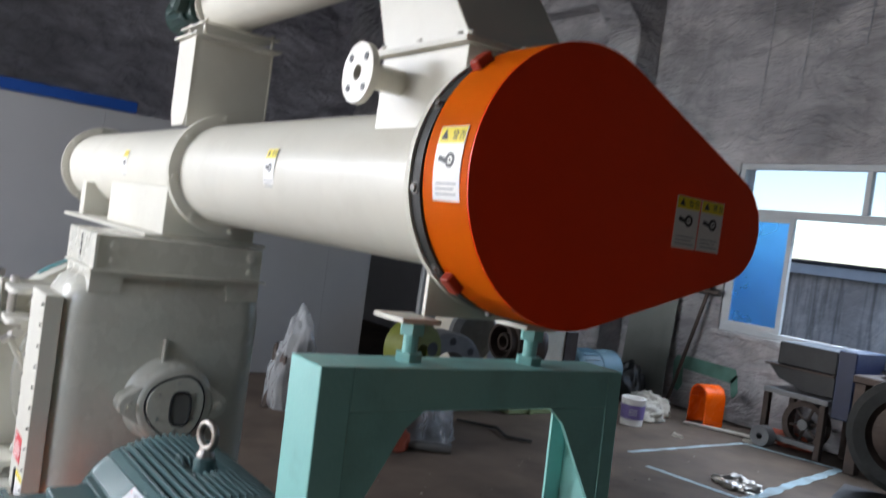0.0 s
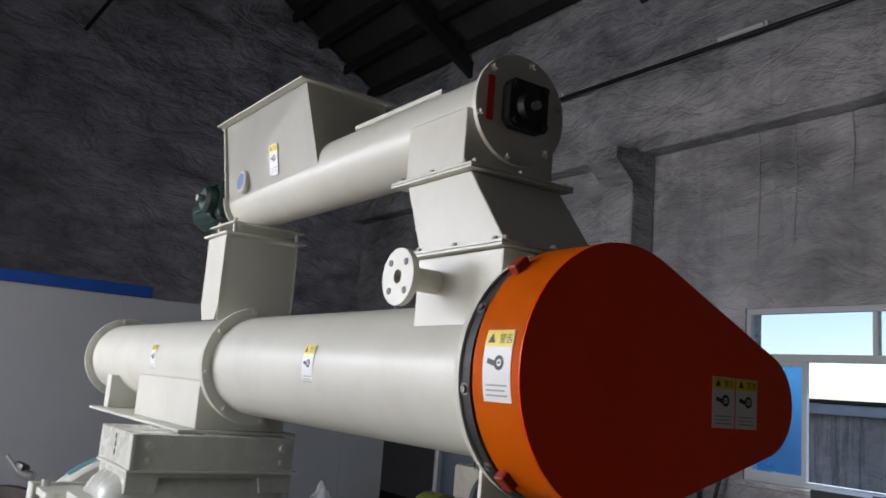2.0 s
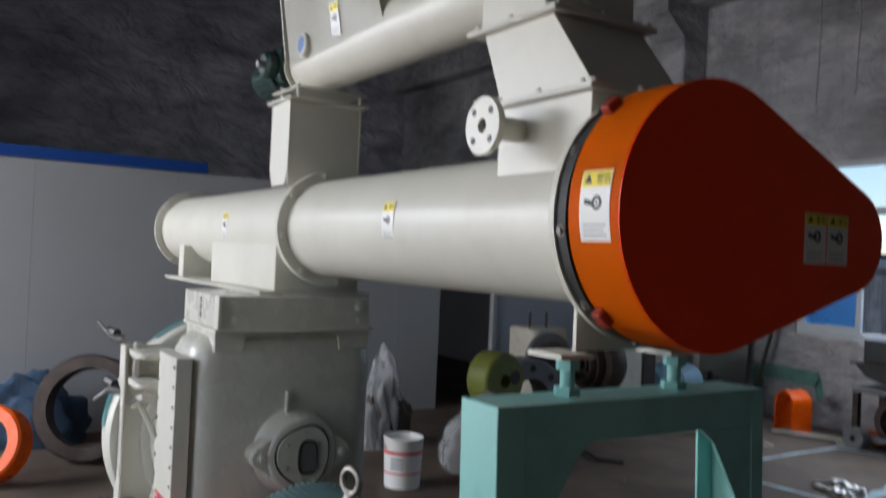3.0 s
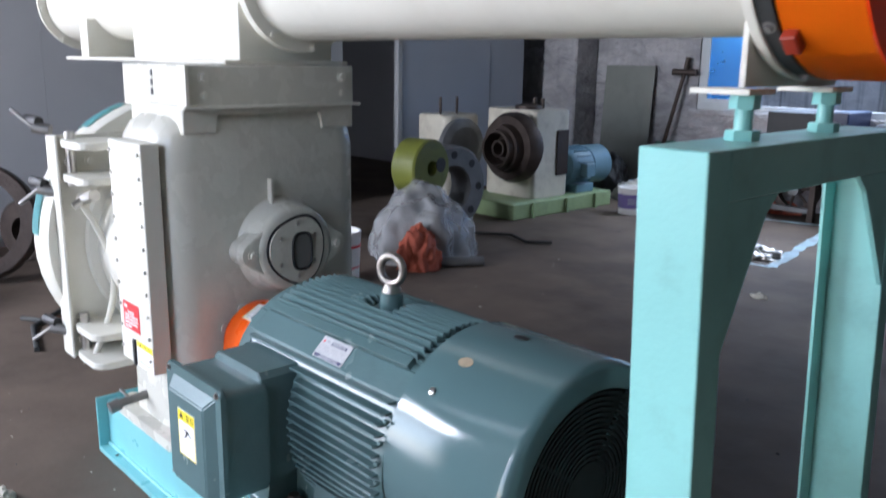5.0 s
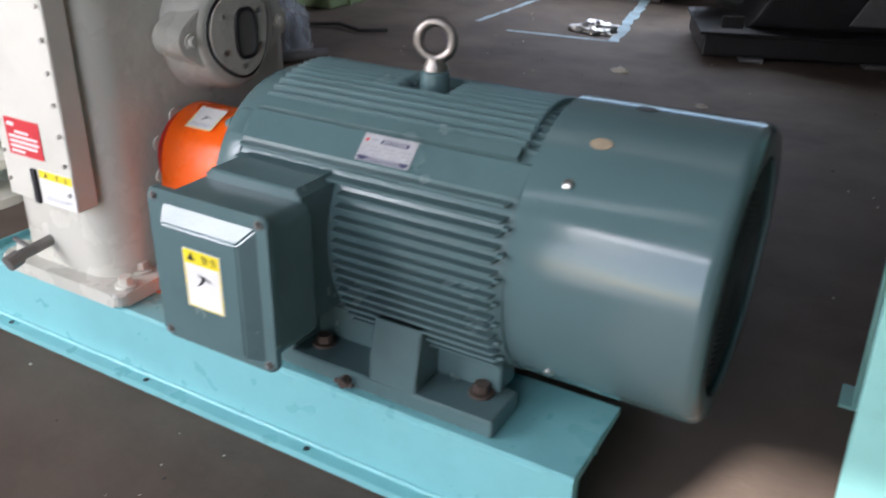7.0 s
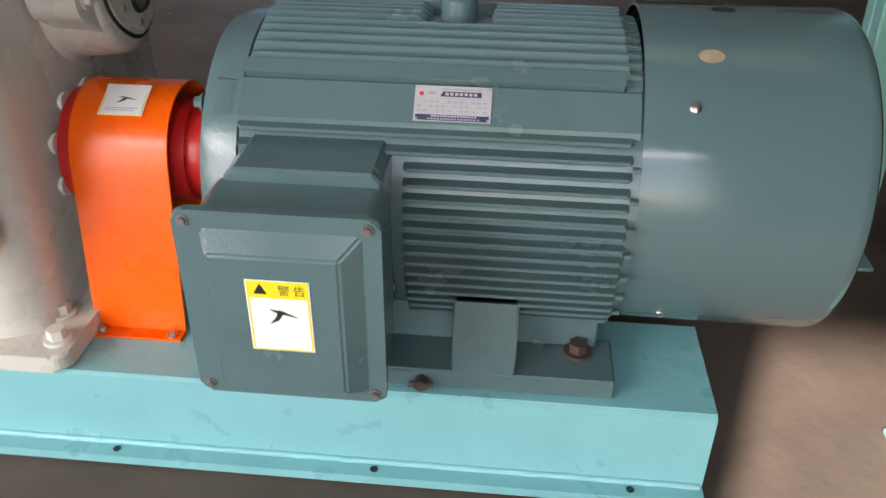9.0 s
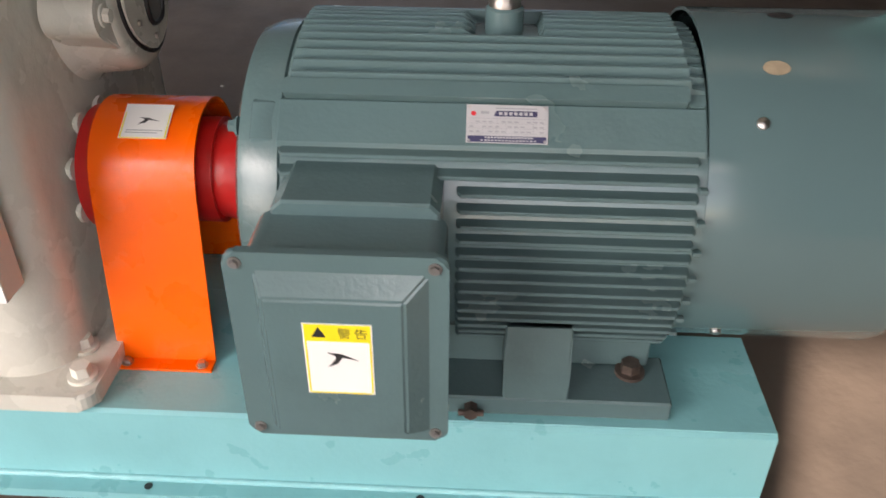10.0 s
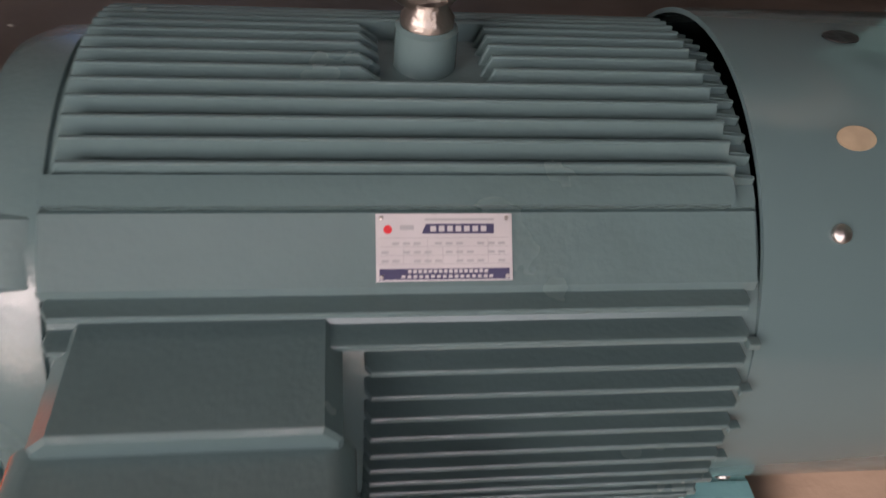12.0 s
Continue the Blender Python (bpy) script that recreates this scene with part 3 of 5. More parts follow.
def motor():
    mo = empty("electric_motor", "large grey-teal finned electric motor bolted to the base", "electric motor")
    zc, R = AX.z, 0.303
    xa, xb = -0.362, 0.29
    bm = bmesh.new()
    lathe(bm, [(xa, 0), (xa, 0.2805), (xb + 0.006, 0.2805), (xb + 0.02, 0)], "x", (0, 0, zc), 64)
    smooth(part("stator_frame", bm, MOTORBLUE, mo))
    # upright fins on the crown
    for sgn in (-1, 1):
        for k in range(8):
            y = sgn * 0.0215 * k
            if k == 0 and sgn > 0:
                continue
            top = math.sqrt(R * R - y * y)
            bot = math.sqrt(0.25 ** 2 - y * y) - 0.01
            t = 0.0034
            gap = abs(y) < 0.05
            x_end = xb - 0.006 * (7 - k) * 0.2
            for a, b in (((xa, -0.065), (0.035, x_end)) if gap else ((xa, x_end),)):
                bm = bmesh.new()
                prism(bm, [(a + 0.012, zc + top), (b - 0.02, zc + top), (b - 0.02 + (0.02 if b < 0 else 0), zc + top - 0.015), (b if b < 0 else xb + 0.004, zc + top - 0.016), (b if b < 0 else xb + 0.004, zc + bot), (a, zc + bot), (a, zc + top - 0.03)], "y", y - t, y + t, 0.0015)
                part("cooling_fin", bm, MOTORBLUE, mo)
    # thick shoulder rib, smooth pad and lower rib on each side
    for sgn in (-1, 1):
        def pad(name, a0, a1, r0, r1, x0, x1):
            bm = bmesh.new()
            pts = arc_points(0, zc, r1, a0, a1, 6) + arc_points(0, zc, r0, a1, a0, 6)
            prism(bm, [(-p[0] if sgn < 0 else p[0], p[1]) for p in pts], "x", x0, x1, 0.003)
            return part(name, bm, MOTORBLUE, mo)
        pad("shoulder_rib", 52.6, 58, 0.24, R - 0.002, xa, xb - 0.024)
        pad("shoulder_step", 52.8, 57.8, 0.24, R - 0.018, xb - 0.0235, xb + 0.004)
        # flat pad that carries the nameplate
        bm = bmesh.new()
        c, s_ = math.cos(radians(45.5)), math.sin(radians(45.5))
        def q(r, tdist):
            return (sgn * (r * c - tdist * s_), zc + r * s_ + tdist * c)
        prism(bm, [q(0.22, -0.04), q(0.278, -0.044), q(0.284, -0.036), q(0.284, 0.032), q(0.278, 0.037), q(0.22, 0.036)], "x", xa - 0.006, xb + 0.004, 0.002)
        part("smooth_pad", bm, MOTORBLUE, mo)
        for k in range(17):
            z = 0.166 - 0.0238 * k
            if z < -0.2:
                break
            out = math.sqrt(R * R - z * z) - (0.004 if k == 0 else 0)
            inn = math.sqrt(0.25 ** 2 - z * z) - 0.01
            t = 0.0034
            x_start = -0.085 if (sgn < 0 and z < 0.125) else xa
            bm = bmesh.new()
            prism(bm, [(x_start, inn), (xb - 0.008, inn), (xb - 0.008, out - 0.008), (xb - 0.014, out), (x_start + 0.006, out), (x_start, out - 0.01)], "z", zc + z - t, zc + z + t, 0.0015)
            if sgn < 0:
                for v in bm.verts:
                    v.co.y = -v.co.y
            part("cooling_fin", bm, MOTORBLUE, mo)
        for k in range(7):
            z = 0.166 - 0.0238 * (2 * k + 1.5)
            yy = sgn * (math.sqrt(R * R - z * z) - 0.012)
            part("rivet_lug", box(bmesh.new(), xb - 0.008, xb + 0.005, yy - 0.006, yy + 0.006, zc + z - 0.004, zc + z + 0.004, 0.001), MOTORBLUE, mo)
    # end shield with ears and cap
    bm = bmesh.new()
    lathe(bm, [(-0.455, 0.06), (-0.455, 0.13), (-0.447, 0.14), (-0.442, 0.245), (-0.432, 0.268), (-0.405, 0.279), (-0.366, 0.282), (-0.362, 0.276), (-0.362, 0.06)], "x", (0, 0, zc), 64)
    sh = smooth(part("end_shield", bm, MOTORBLUE, mo))
    for a in (45, 135, 225, 315):
        c, s_ = math.cos(radians(a)), math.sin(radians(a))
        side = Vector((0, -s_, c))
        out = Vector((0, c, s_))
        bm = bmesh.new()
        stub = [out * r + side * w for r, w in ((0.22, -0.04), (0.272, -0.042), (0.281, -0.03), (0.281, 0.03), (0.272, 0.038), (0.22, 0.036))]
        prism(bm, [(p.y, zc + p.z) for p in stub], "x", -0.412, -0.3725, 0.005, 2)
        smooth(part("ear", bm, MOTORBLUE, sh), 30)
        bolt("bolt", (-0.438, 0.25 * c, zc + 0.25 * s_), (-1, 0, 0), 0.011, 0.014, MOTORBLUE, sh)
    # fan cover, a little above and behind the stator axis
    FCY, FCZ = 0.02, 0.536
    bm = bmesh.new()
    lathe(bm, [(0.296, 0.292), (0.296, 0.298), (0.645, 0.3), (0.66, 0.296), (0.668, 0.286), (0.668, 0.24), (0.66, 0.24), (0.66, 0.279), (0.643, 0.292), (0.31, 0.29)], "x", (0, FCY, FCZ), 72)
    fc = smooth(part("fan_cover", bm, COVERBLUE, mo), 50)
    bm = bmesh.new()
    for r in [0.062 + 0.0125 * k for k in range(14)]:
        lathe(bm, [(0.65, r + 0.004), (0.654, r + 0.004), (0.654, r - 0.003), (0.65, r - 0.003), (0.65, r + 0.004)], "x", (0, FCY, FCZ), 48)
    for k in range(8):
        a = radians(45 * k + 10)
        rod(bm, (0.648, FCY + 0.05 * math.cos(a), FCZ + 0.05 * math.sin(a)), (0.648, FCY + 0.245 * math.cos(a), FCZ + 0.245 * math.sin(a)), 0.006, 6)
    lathe(bm, [(0.644, 0), (0.644, 0.06), (0.653, 0.06), (0.653, 0)], "x", (0, FCY, FCZ), 32)
    part("grille", bm, GRILLESHADE, fc, "ring grille, coloured dark for the shade inside the cover")
    bm = bmesh.new()
    lathe(bm, [(0.61, 0), (0.61, 0.27), (0.62, 0.27), (0.62, 0)], "x", (0, FCY, FCZ), 32)
    part("fan", bm, BLACK, mo)
    for a, mat, nm in ((118.5, TAN, "tan plug"), (90, BLACK, "dark round hole")):
        c, s_ = math.cos(radians(a)), math.sin(radians(a))
        bm = bmesh.new()
        lathe(bm, [(0, 0), (0, 0.021), (0.0015, 0.021), (0.0015, 0)], "z", (0, 0, 0), 24)
        for v in bm.verts:
            v.co.x *= 0.66
        ob = part("vent_plug", bm, mat, fc, nm)
        ob.matrix_local = facing((0.403 if a > 100 else 0.44, FCY + 0.2993 * c, FCZ + 0.2993 * s_), (0, c, s_), (1, 0, 0.01))
    for a in (137, 220, 40, 320):
        c, s_ = math.cos(radians(a)), math.sin(radians(a))
        bm = bmesh.new()
        lathe(bm, [(0.0, 0.010), (0.004, 0.0095), (0.0065, 0.006), (0.0072, 0)], "z", (0, 0, 0), 16)
        ob = smooth(part("screw", bm, STEEL, fc))
        ob.matrix_local = facing((0.375, FCY + 0.2985 * c, FCZ + 0.2985 * s_), (0, c, s_), (1, 0, 0.01))
    # feet
    for s in (-1, 1):
        bm = bmesh.new()
        ya, yb = sorted((s * 0.17, s * 0.298))
        box(bm, -0.30, 0.30, ya, yb, 0.2045, 0.246, 0.004)
        foot = part("foot", bm, MOTORBLUE, mo)
        bm = bmesh.new()
        prism(bm, [(s * 0.10, 0.245), (s * 0.296, 0.245), (s * 0.288, 0.30), (s * 0.27, 0.385), (s * 0.15, 0.385)], "x", 0.002, 0.118, 0.004)
        part("foot_block", bm, MOTORBLUE, foot)
        bm = bmesh.new()
        prism(bm, [(s * 0.10, 0.245), (s * 0.296, 0.245), (s * 0.288, 0.30), (s * 0.27, 0.385), (s * 0.15, 0.385)], "x", -0.30, -0.2, 0.004)
        part("foot_block", bm, MOTORBLUE, foot)
        ya, yb = sorted((s * 0.13, s * 0.2))
        part("foot_web", box(bmesh.new(), -0.30, 0.27, ya, yb, 0.245, 0.36, 0.004), MOTORBLUE, foot)
        bolt("foot_bolt", (0.235, s * 0.218, 0.246), (0, 0, 1), 0.019, 0.022, RUSTY, foot)
        bolt("foot_bolt", (-0.16, s * 0.235, 0.246), (0, 0, 1), 0.019, 0.022, RUSTY, foot)
    bm = rod(bmesh.new(), (-0.075, -0.312, 0.222), (-0.03, -0.312, 0.222), 0.006)
    rod(bm, (-0.053, -0.298, 0.224), (-0.053, -0.32, 0.224), 0.013, 6)
    part("earth_bolt", bm, RUSTY, mo)
    # eye bolt on its boss
    bm = bmesh.new()
    lathe(bm, [(0.74, 0.034), (0.846, 0.032), (0.85, 0.028), (0.85, 0)], "z", (-0.018, 0, 0), 24)
    smooth(part("eye_bolt_boss", bm, MOTORBLUE, mo))
    bm = bmesh.new()
    lathe(bm, [(0.85, 0), (0.85, 0.027), (0.858, 0.027), (0.868, 0.02), (0.876, 0.02), (0.876, 0)], "z", (-0.018, 0, 0), 24)
    eb = smooth(part("eye_bolt", bm, EYESTEEL, mo, "polished steel lifting eye bolt"))
    tube("ring", [(-0.018 + 0.036 * math.cos(radians(a)), 0.010 * math.cos(radians(a)), 0.912 + 0.038 * math.sin(radians(a))) for a in range(0, 360, 12)], 0.0115, EYESTEEL, eb, cyclic=True)
    # nameplate on the smooth pad
    c, s_ = math.cos(radians(134.5)), math.sin(radians(134.5))
    m = facing((-0.011, 0.2845 * c, zc + 0.2845 * s_), (0, c, s_))
    npz = part("nameplate", box(bmesh.new(), -0.063, 0.063, -0.031, 0.031, 0, 0.001), PLATE, mo, "printed aluminium rating plate")
    npz.matrix_local = m
    bm = bmesh.new()
    prism(bm, [(-0.021, 0.0125), (0.046, 0.0125), (0.046, 0.0215), (-0.017, 0.0215)], "z", 0.001, 0.0013)
    box(bm, -0.060, 0.060, -0.0295, -0.0195, 0.001, 0.0013)
    part("printed_band", bm, material("navy_print", (0.04, 0.04, 0.1), 0.5), npz)
    bm = bmesh.new()
    for k in range(7):
        box(bm, -0.013 + 0.0078 * k, -0.0078 + 0.0078 * k, 0.0145, 0.0195, 0.0013, 0.0015)
    for k in range(16):
        box(bm, -0.034 + 0.0047 * k, -0.0307 + 0.0047 * k, -0.0235, -0.0205, 0.0013, 0.0015)
        box(bm, -0.04 + 0.0054 * k, -0.0365 + 0.0054 * k, -0.028, -0.0255, 0.0013, 0.0015)
    part("reversed_writing", bm, PLATE, npz)["kind"] = "stuff"
    bm = bmesh.new()
    for y in (0.0085, 0.0005, -0.0075, -0.0155):
        box(bm, -0.06, 0.06, y, y + 0.0005, 0.001, 0.0012)
    for x, ya, yb in ((-0.016, -0.0155, 0.0085), (-0.038, -0.0155, 0.0005), (-0.002, -0.0155, 0.0005), (0.012, -0.0155, 0.0005), (0.04, -0.0155, 0.0085)):
        box(bm, x, x + 0.0005, ya, yb, 0.001, 0.0012)
    for row, y in enumerate((0.0035, -0.0045, -0.0125)):
        for k in range(12):
            if (k * 7 + row * 5) % 4:
                box(bm, -0.058 + 0.0098 * k, -0.0515 + 0.0098 * k, y - 0.0012, y + 0.0012, 0.001, 0.0012)
    box(bm, -0.018, 0.046, 0.0245, 0.0265, 0.001, 0.0012), box(bm, -0.041, -0.028, 0.016, 0.0205, 0.001, 0.0012)
    part("printed_writing", bm, GREYINK, npz)["kind"] = "stuff"
    bm = lathe(bmesh.new(), [(0.001, 0.0), (0.001, 0.004), (0.0013, 0.004), (0.0013, 0)], "z", (-0.052, 0.0165, 0), 14)
    part("emblem", bm, REDLABEL, npz)
    for x in (-0.058, 0.058):
        for y in (-0.027, 0.027):
            part("rivet", lathe(bmesh.new(), [(0.001, 0.0022), (0.002, 0.0018), (0.0023, 0)], "z", (x, y, 0), 10), STEEL, npz)
    # terminal box
    tb = empty("terminal_box", "", "")
    tb.parent = mo
    bm = prism(bmesh.new(), [(-0.352, 0.375), (-0.105, 0.375), (-0.105, 0.66), (-0.12, 0.675), (-0.335, 0.675), (-0.352, 0.66)], "y", -0.36, -0.17, 0.004)
    part("neck", bm, MOTORBLUE, tb)
    bm = prism(bmesh.new(), rounded(-0.374, -0.094, 0.35, 0.652, 0.025), "y", -0.465, -0.345, 0.004)
    smooth(part("box_body", bm, MOTORBLUE, tb), 30)
    bm = bmesh.new()
    prism(bm, rounded(-0.391, -0.086, 0.329, 0.667, 0.018), "y", -0.481, -0.466, 0.004)
    cover = smooth(part("cover", bm, MOTORBLUE, tb), 30)
    bm = bmesh.new()
    x0, x1, z0, z1 = -0.352, -0.112, 0.348, 0.64
    lo = [bm.verts.new(p) for p in ((x0, -0.48, z0), (x1, -0.48, z0), (x1, -0.48, z1), (x0, -0.48, z1))]
    hi = [bm.verts.new(p) for p in ((x0 + 0.012, -0.502, z0 + 0.012), (x1 - 0.034, -0.502, z0 + 0.012), (x1 - 0.034, -0.502, z1 - 0.034), (x0 + 0.012, -0.502, z1 - 0.034))]
    bm.faces.new(hi)
    for i in range(4):
        bm.faces.new((lo[i], lo[(i + 1) % 4], hi[(i + 1) % 4], hi[i]))
    bmesh.ops.bevel(bm, geom=bm.edges[:], offset=0.004, segments=2, affect="EDGES")
    part("raised_panel", bm, MOTORBLUE, cover)
    for x in (-0.373, -0.105):
        for z in (0.346, 0.65):
            bolt("screw", (x, -0.481, z), (0, -1, 0), 0.0065, 0.006, GREYSTEEL, cover)
    label("warning_label", facing((-0.238, -0.502, 0.505), (0, -1, 0)), 0.096, 0.128, cover, marks="bars", text_lines=0)


motor()


def coupling():
    g = empty("coupling_guard", "bright orange folded sheet guard over the shaft coupling", "machine guard")
    bm = bmesh.new()
    w, t = 0.155, 0.004
    pts = [(-0.185, 0.204), (-0.133, 0.54)] + arc_points(0, 0.53, 0.132, 165, 15, 16) + [(0.133, 0.54), (0.185, 0.204)]
    inner = [(p[0] * 0.97, p[1] - (0.004 if 0.3 < p[1] else 0)) for p in pts]
    prism(bm, pts + inner[::-1], "x", -0.737, -0.548)
    smooth(part("arched_sheet", bm, ORANGE, g), 30)
    for s in (-1, 1):
        ya, yb = sorted((s * 0.182, s * 0.215))
        part("flange", box(bmesh.new(), -0.737, -0.548, ya, yb, 0.2005, 0.206, 0.001), ORANGE, g)
        for x in (-0.715, -0.57):
            bolt("bolt", (x, s * 0.199, 0.206), (0, 0, 1), 0.008, 0.009, STEEL, g)
    label("warning_label", facing((-0.64, -0.060, 0.6495), (0, -0.45, 0.89), (0, 0.4, 0.9)), 0.085, 0.075, g, band=0, marks="bars", text_lines=2)
    c = empty("shaft_coupling", "red painted pin coupling on the motor shaft", "coupling")
    bm = bmesh.new()
    lathe(bm, [(-0.53, 0.045), (-0.53, 0.09), (-0.50, 0.095), (-0.485, 0.09), (-0.48, 0.05), (-0.456, 0.05), (-0.456, 0)], "x", AX, 40)
    smooth(part("hub", bm, REDSHAFT, c))
    bm = bmesh.new()
    lathe(bm, [(-0.768, 0), (-0.768, 0.118), (-0.742, 0.12), (-0.738, 0.1), (-0.53, 0.1), (-0.53, 0)], "x", AX, 40)
    smooth(part("hub", bm, REDSHAFT, c))
    for k in range(8):
        a = radians(45 * k + 20)
        bolt("pin", (-0.769, 0.112 * math.cos(a), AX.z + 0.112 * math.sin(a)), (-1, 0, 0), 0.014, 0.02, CREAM, c)


coupling()


# ---- pellet mill body ----
def mill():
    b = empty("pellet_mill", "cream painted cast pellet mill gearbox with die chamber and hinged door", "pellet mill")
    # rounded body with a domed shoulder
    yc = 0.075
    bm = bmesh.new()
    lev = [(0.205, 0.0), (1.16, 0.0), (1.21, 0.010), (1.25, 0.032), (1.278, 0.07), (1.292, 0.12), (1.296, 0.16)]
    rings = []
    for z, ins in lev:
        out = rounded(-1.18 + ins * 0.3, -0.782 - ins * 0.3, -0.29 + ins, 0.475 - ins, 0.105, 8)
        rings.append([bm.verts.new((p[0], p[1], z)) for p in out])
    for p, q in zip(rings, rings[1:]):
        for i in range(len(p)):
            bm.faces.new((p[i], p[(i + 1) % len(p)], q[(i + 1) % len(p)], q[i]))
    bm.faces.new(rings[0]), bm.faces.new(rings[-1])
    smooth(part("gearbox_body", bm, GREYPAINT, b), 50)
    bm = bmesh.new()
    prism(bm, rounded(-1.20, -0.725, -0.335, 0.485, 0.03), "z", 0.2045, 0.242, 0.006)
    fl = part("foot_flange", bm, GREYPAINT, b)
    for x, y in ((-0.79, -0.2), (-0.76, -0.28), (-1.15, -0.29), (-0.76, 0.42), (-1.15, 0.42)):
        bolt("bolt", (x, y, 0.242), (0, 0, 1), 0.019, 0.024, CREAM, fl)
    # top block with the recessed front
    bm = bmesh.new()
    prism(bm, [(-0.215, 1.225), (-0.105, 1.225), (-0.10, 1.285), (0.295, 1.285), (0.30, 1.225), (0.43, 1.225), (0.43, 1.302), (-0.215, 1.302)], "x", -1.17, -0.778, 0.003)
    part("top_block", bm, GREYPAINT, b)
    # side cover plate with bolts
    bm = box(bmesh.new(), -1.06, -0.805, -0.345, -0.285, 0.455, 1.2, 0.003)
    cp = part("side_plate", bm, CREAM, b, "cream bolted side plate")
    for i in range(10):
        z = 0.50 + 0.074 * i
        for x in (-0.822, -1.045):
            bolt("bolt", (x, -0.345, z), (0, -1, 0), 0.006, 0.006, STEEL, cp, False)
    # writing on the red sticker is shown as bars
    r = part("red_label", box(bmesh.new(), -0.064, 0.064, -0.047, 0.047, 0, 0.0012), REDLABEL, b, "red sticker with white lines of writing")
    r.matrix_local = facing((-0.96, -0.3455, 0.618), (0, -1, 0))
    bm = bmesh.new()
    box(bm, -0.055, -0.03, 0.026, 0.036, 0.0012, 0.0016)
    for i, w in enumerate((0.075, 0.106, 0.108, 0.10, 0.05)):
        box(bm, -0.054 if i else -0.03, -0.054 + w, 0.010 - 0.0125 * i, 0.0165 - 0.0125 * i, 0.0012, 0.0016)
    part("printed_text", bm, WHITE, r)
    label("warning_label", facing((-0.868, -0.3455, 0.502), (0, -1, 0)), 0.126, 0.088, b, band=0.24, marks=False, text_lines=2)
    part("slot_gauge", box(bmesh.new(), -0.958, -0.936, -0.352, -0.345, 0.452, 0.545, 0.004), BLACK, b)
    # drain cock
    bm = rod(bmesh.new(), (-1.02, -0.285, 0.31), (-1.02, -0.40, 0.30), 0.015, 16)
    rod(bm, (-1.02, -0.385, 0.30), (-1.02, -0.42, 0.292), 0.021, 12)
    rod(bm, (-1.02, -0.35, 0.31), (-1.06, -0.365, 0.335), 0.006, 8)
    part("drain_cock", bm, GREYSTEEL, b)
    # oil gauge housing on the motor side
    gc = Vector((0, 0.12, 0.832))
    bm = bmesh.new()
    lathe(bm, [(-0.784, 0.172), (-0.772, 0.156), (-0.71, 0.15), (-0.69, 0.146), (-0.679, 0.138), (-0.676, 0.126), (-0.676, 0)], "x", gc, 56)
    gh = smooth(part("gauge_housing", bm, GREYPAINT, b), 50)
    for s in (-1, 1):
        # each ear tapers from the round housing to its bolt boss
        t = math.degrees(math.acos((0.13 - 0.042) / 0.158))
        ear = arc_points(gc.y + s * 0.158, gc.z, 0.042, -t if s > 0 else 180 - t, t if s > 0 else 180 + t, 12)
        core = arc_points(gc.y, gc.z, 0.13, t if s > 0 else 180 + t, -t if s > 0 else 180 - t, 12)
        bm = prism(bmesh.new(), ear + core, "x", -0.775, -0.684, 0.006, 2)
        smooth(part("ear", bm, GREYPAINT, gh), 40)
        bolt("bolt", (-0.684, gc.y + s * 0.163, gc.z), (1, 0, 0), 0.013, 0.012, CREAM, gh)
    rim = [(1 + 0.05 * math.cos(2 * a) - 0.06 * math.cos(3 * a + 0.5), a) for a in [k * 2 * math.pi / 48 for k in range(48)]]
    tube("seal", [(-0.6745, gc.y + 0.104 * f * math.cos(a), gc.z + 0.122 * f * math.sin(a)) for f, a in rim], 0.004, BLACK, gh, "black rubber seal", True)
    bm = prism(bmesh.new(), [(gc.y + 0.1 * f * math.cos(a), gc.z + 0.117 * f * math.sin(a)) for f, a in rim], "x", -0.6755, -0.668, 0.003)
    part("face_plate", bm, GREYPAINT, gh)
    slot = [(gc.y + 0.014 + 0.037 * math.copysign(abs(math.cos(a)) ** 0.6, math.cos(a)), gc.z - 0.006 + 0.062 * math.copysign(abs(math.sin(a)) ** 0.7, math.sin(a))) for a in [k * math.pi / 16 for k in range(32)]]
    part("sight_glass", prism(bmesh.new(), slot, "x", -0.6675, -0.664, 0.001), material("smoked_sight_glass", (0.16, 0.16, 0.15), 0.12), gh)
    tube("glass_ring", [(-0.664, *p) for p in slot], 0.005, BLACK, gh, "", True)
    for a in range(30, 390, 60):
        bolt("bolt", (-0.668, gc.y + 0.076 * math.cos(radians(a)), gc.z + 0.09 * math.sin(radians(a))), (1, 0, 0), 0.007, 0.005, STEEL, gh, False)
    part("fin_plate", prism(bmesh.new(), [(-0.784, 0.965), (-0.76, 0.965), (-0.76, 1.065), (-0.784, 1.065)], "y", 0.076, 0.086, 0.002), CREAM, b)
    # die chamber and door
    bm = bmesh.new()
    lathe(bm, [(-1.40, 0.0), (-1.40, 0.40), (-1.385, 0.408), (-1.37, 0.40), (-1.36, 0.37), (-1.15, 0.37), (-1.15, 0)], "x", (0, yc, 0.78), 56)
    smooth(part("die_chamber", bm, CREAM, b), 40)
    bm = bmesh.new()
    lathe(bm, [(-1.70, 0), (-1.70, 0.40), (-1.68, 0.46), (-1.63, 0.51), (-1.56, 0.53), (-1.45, 0.53), (-1.43, 0.52), (-1.43, 0)], "x", (0, yc, 0.78), 56)
    door = smooth(part("chamber_door", bm, CREAM, b, "round cream door with turquoise patches"), 40)
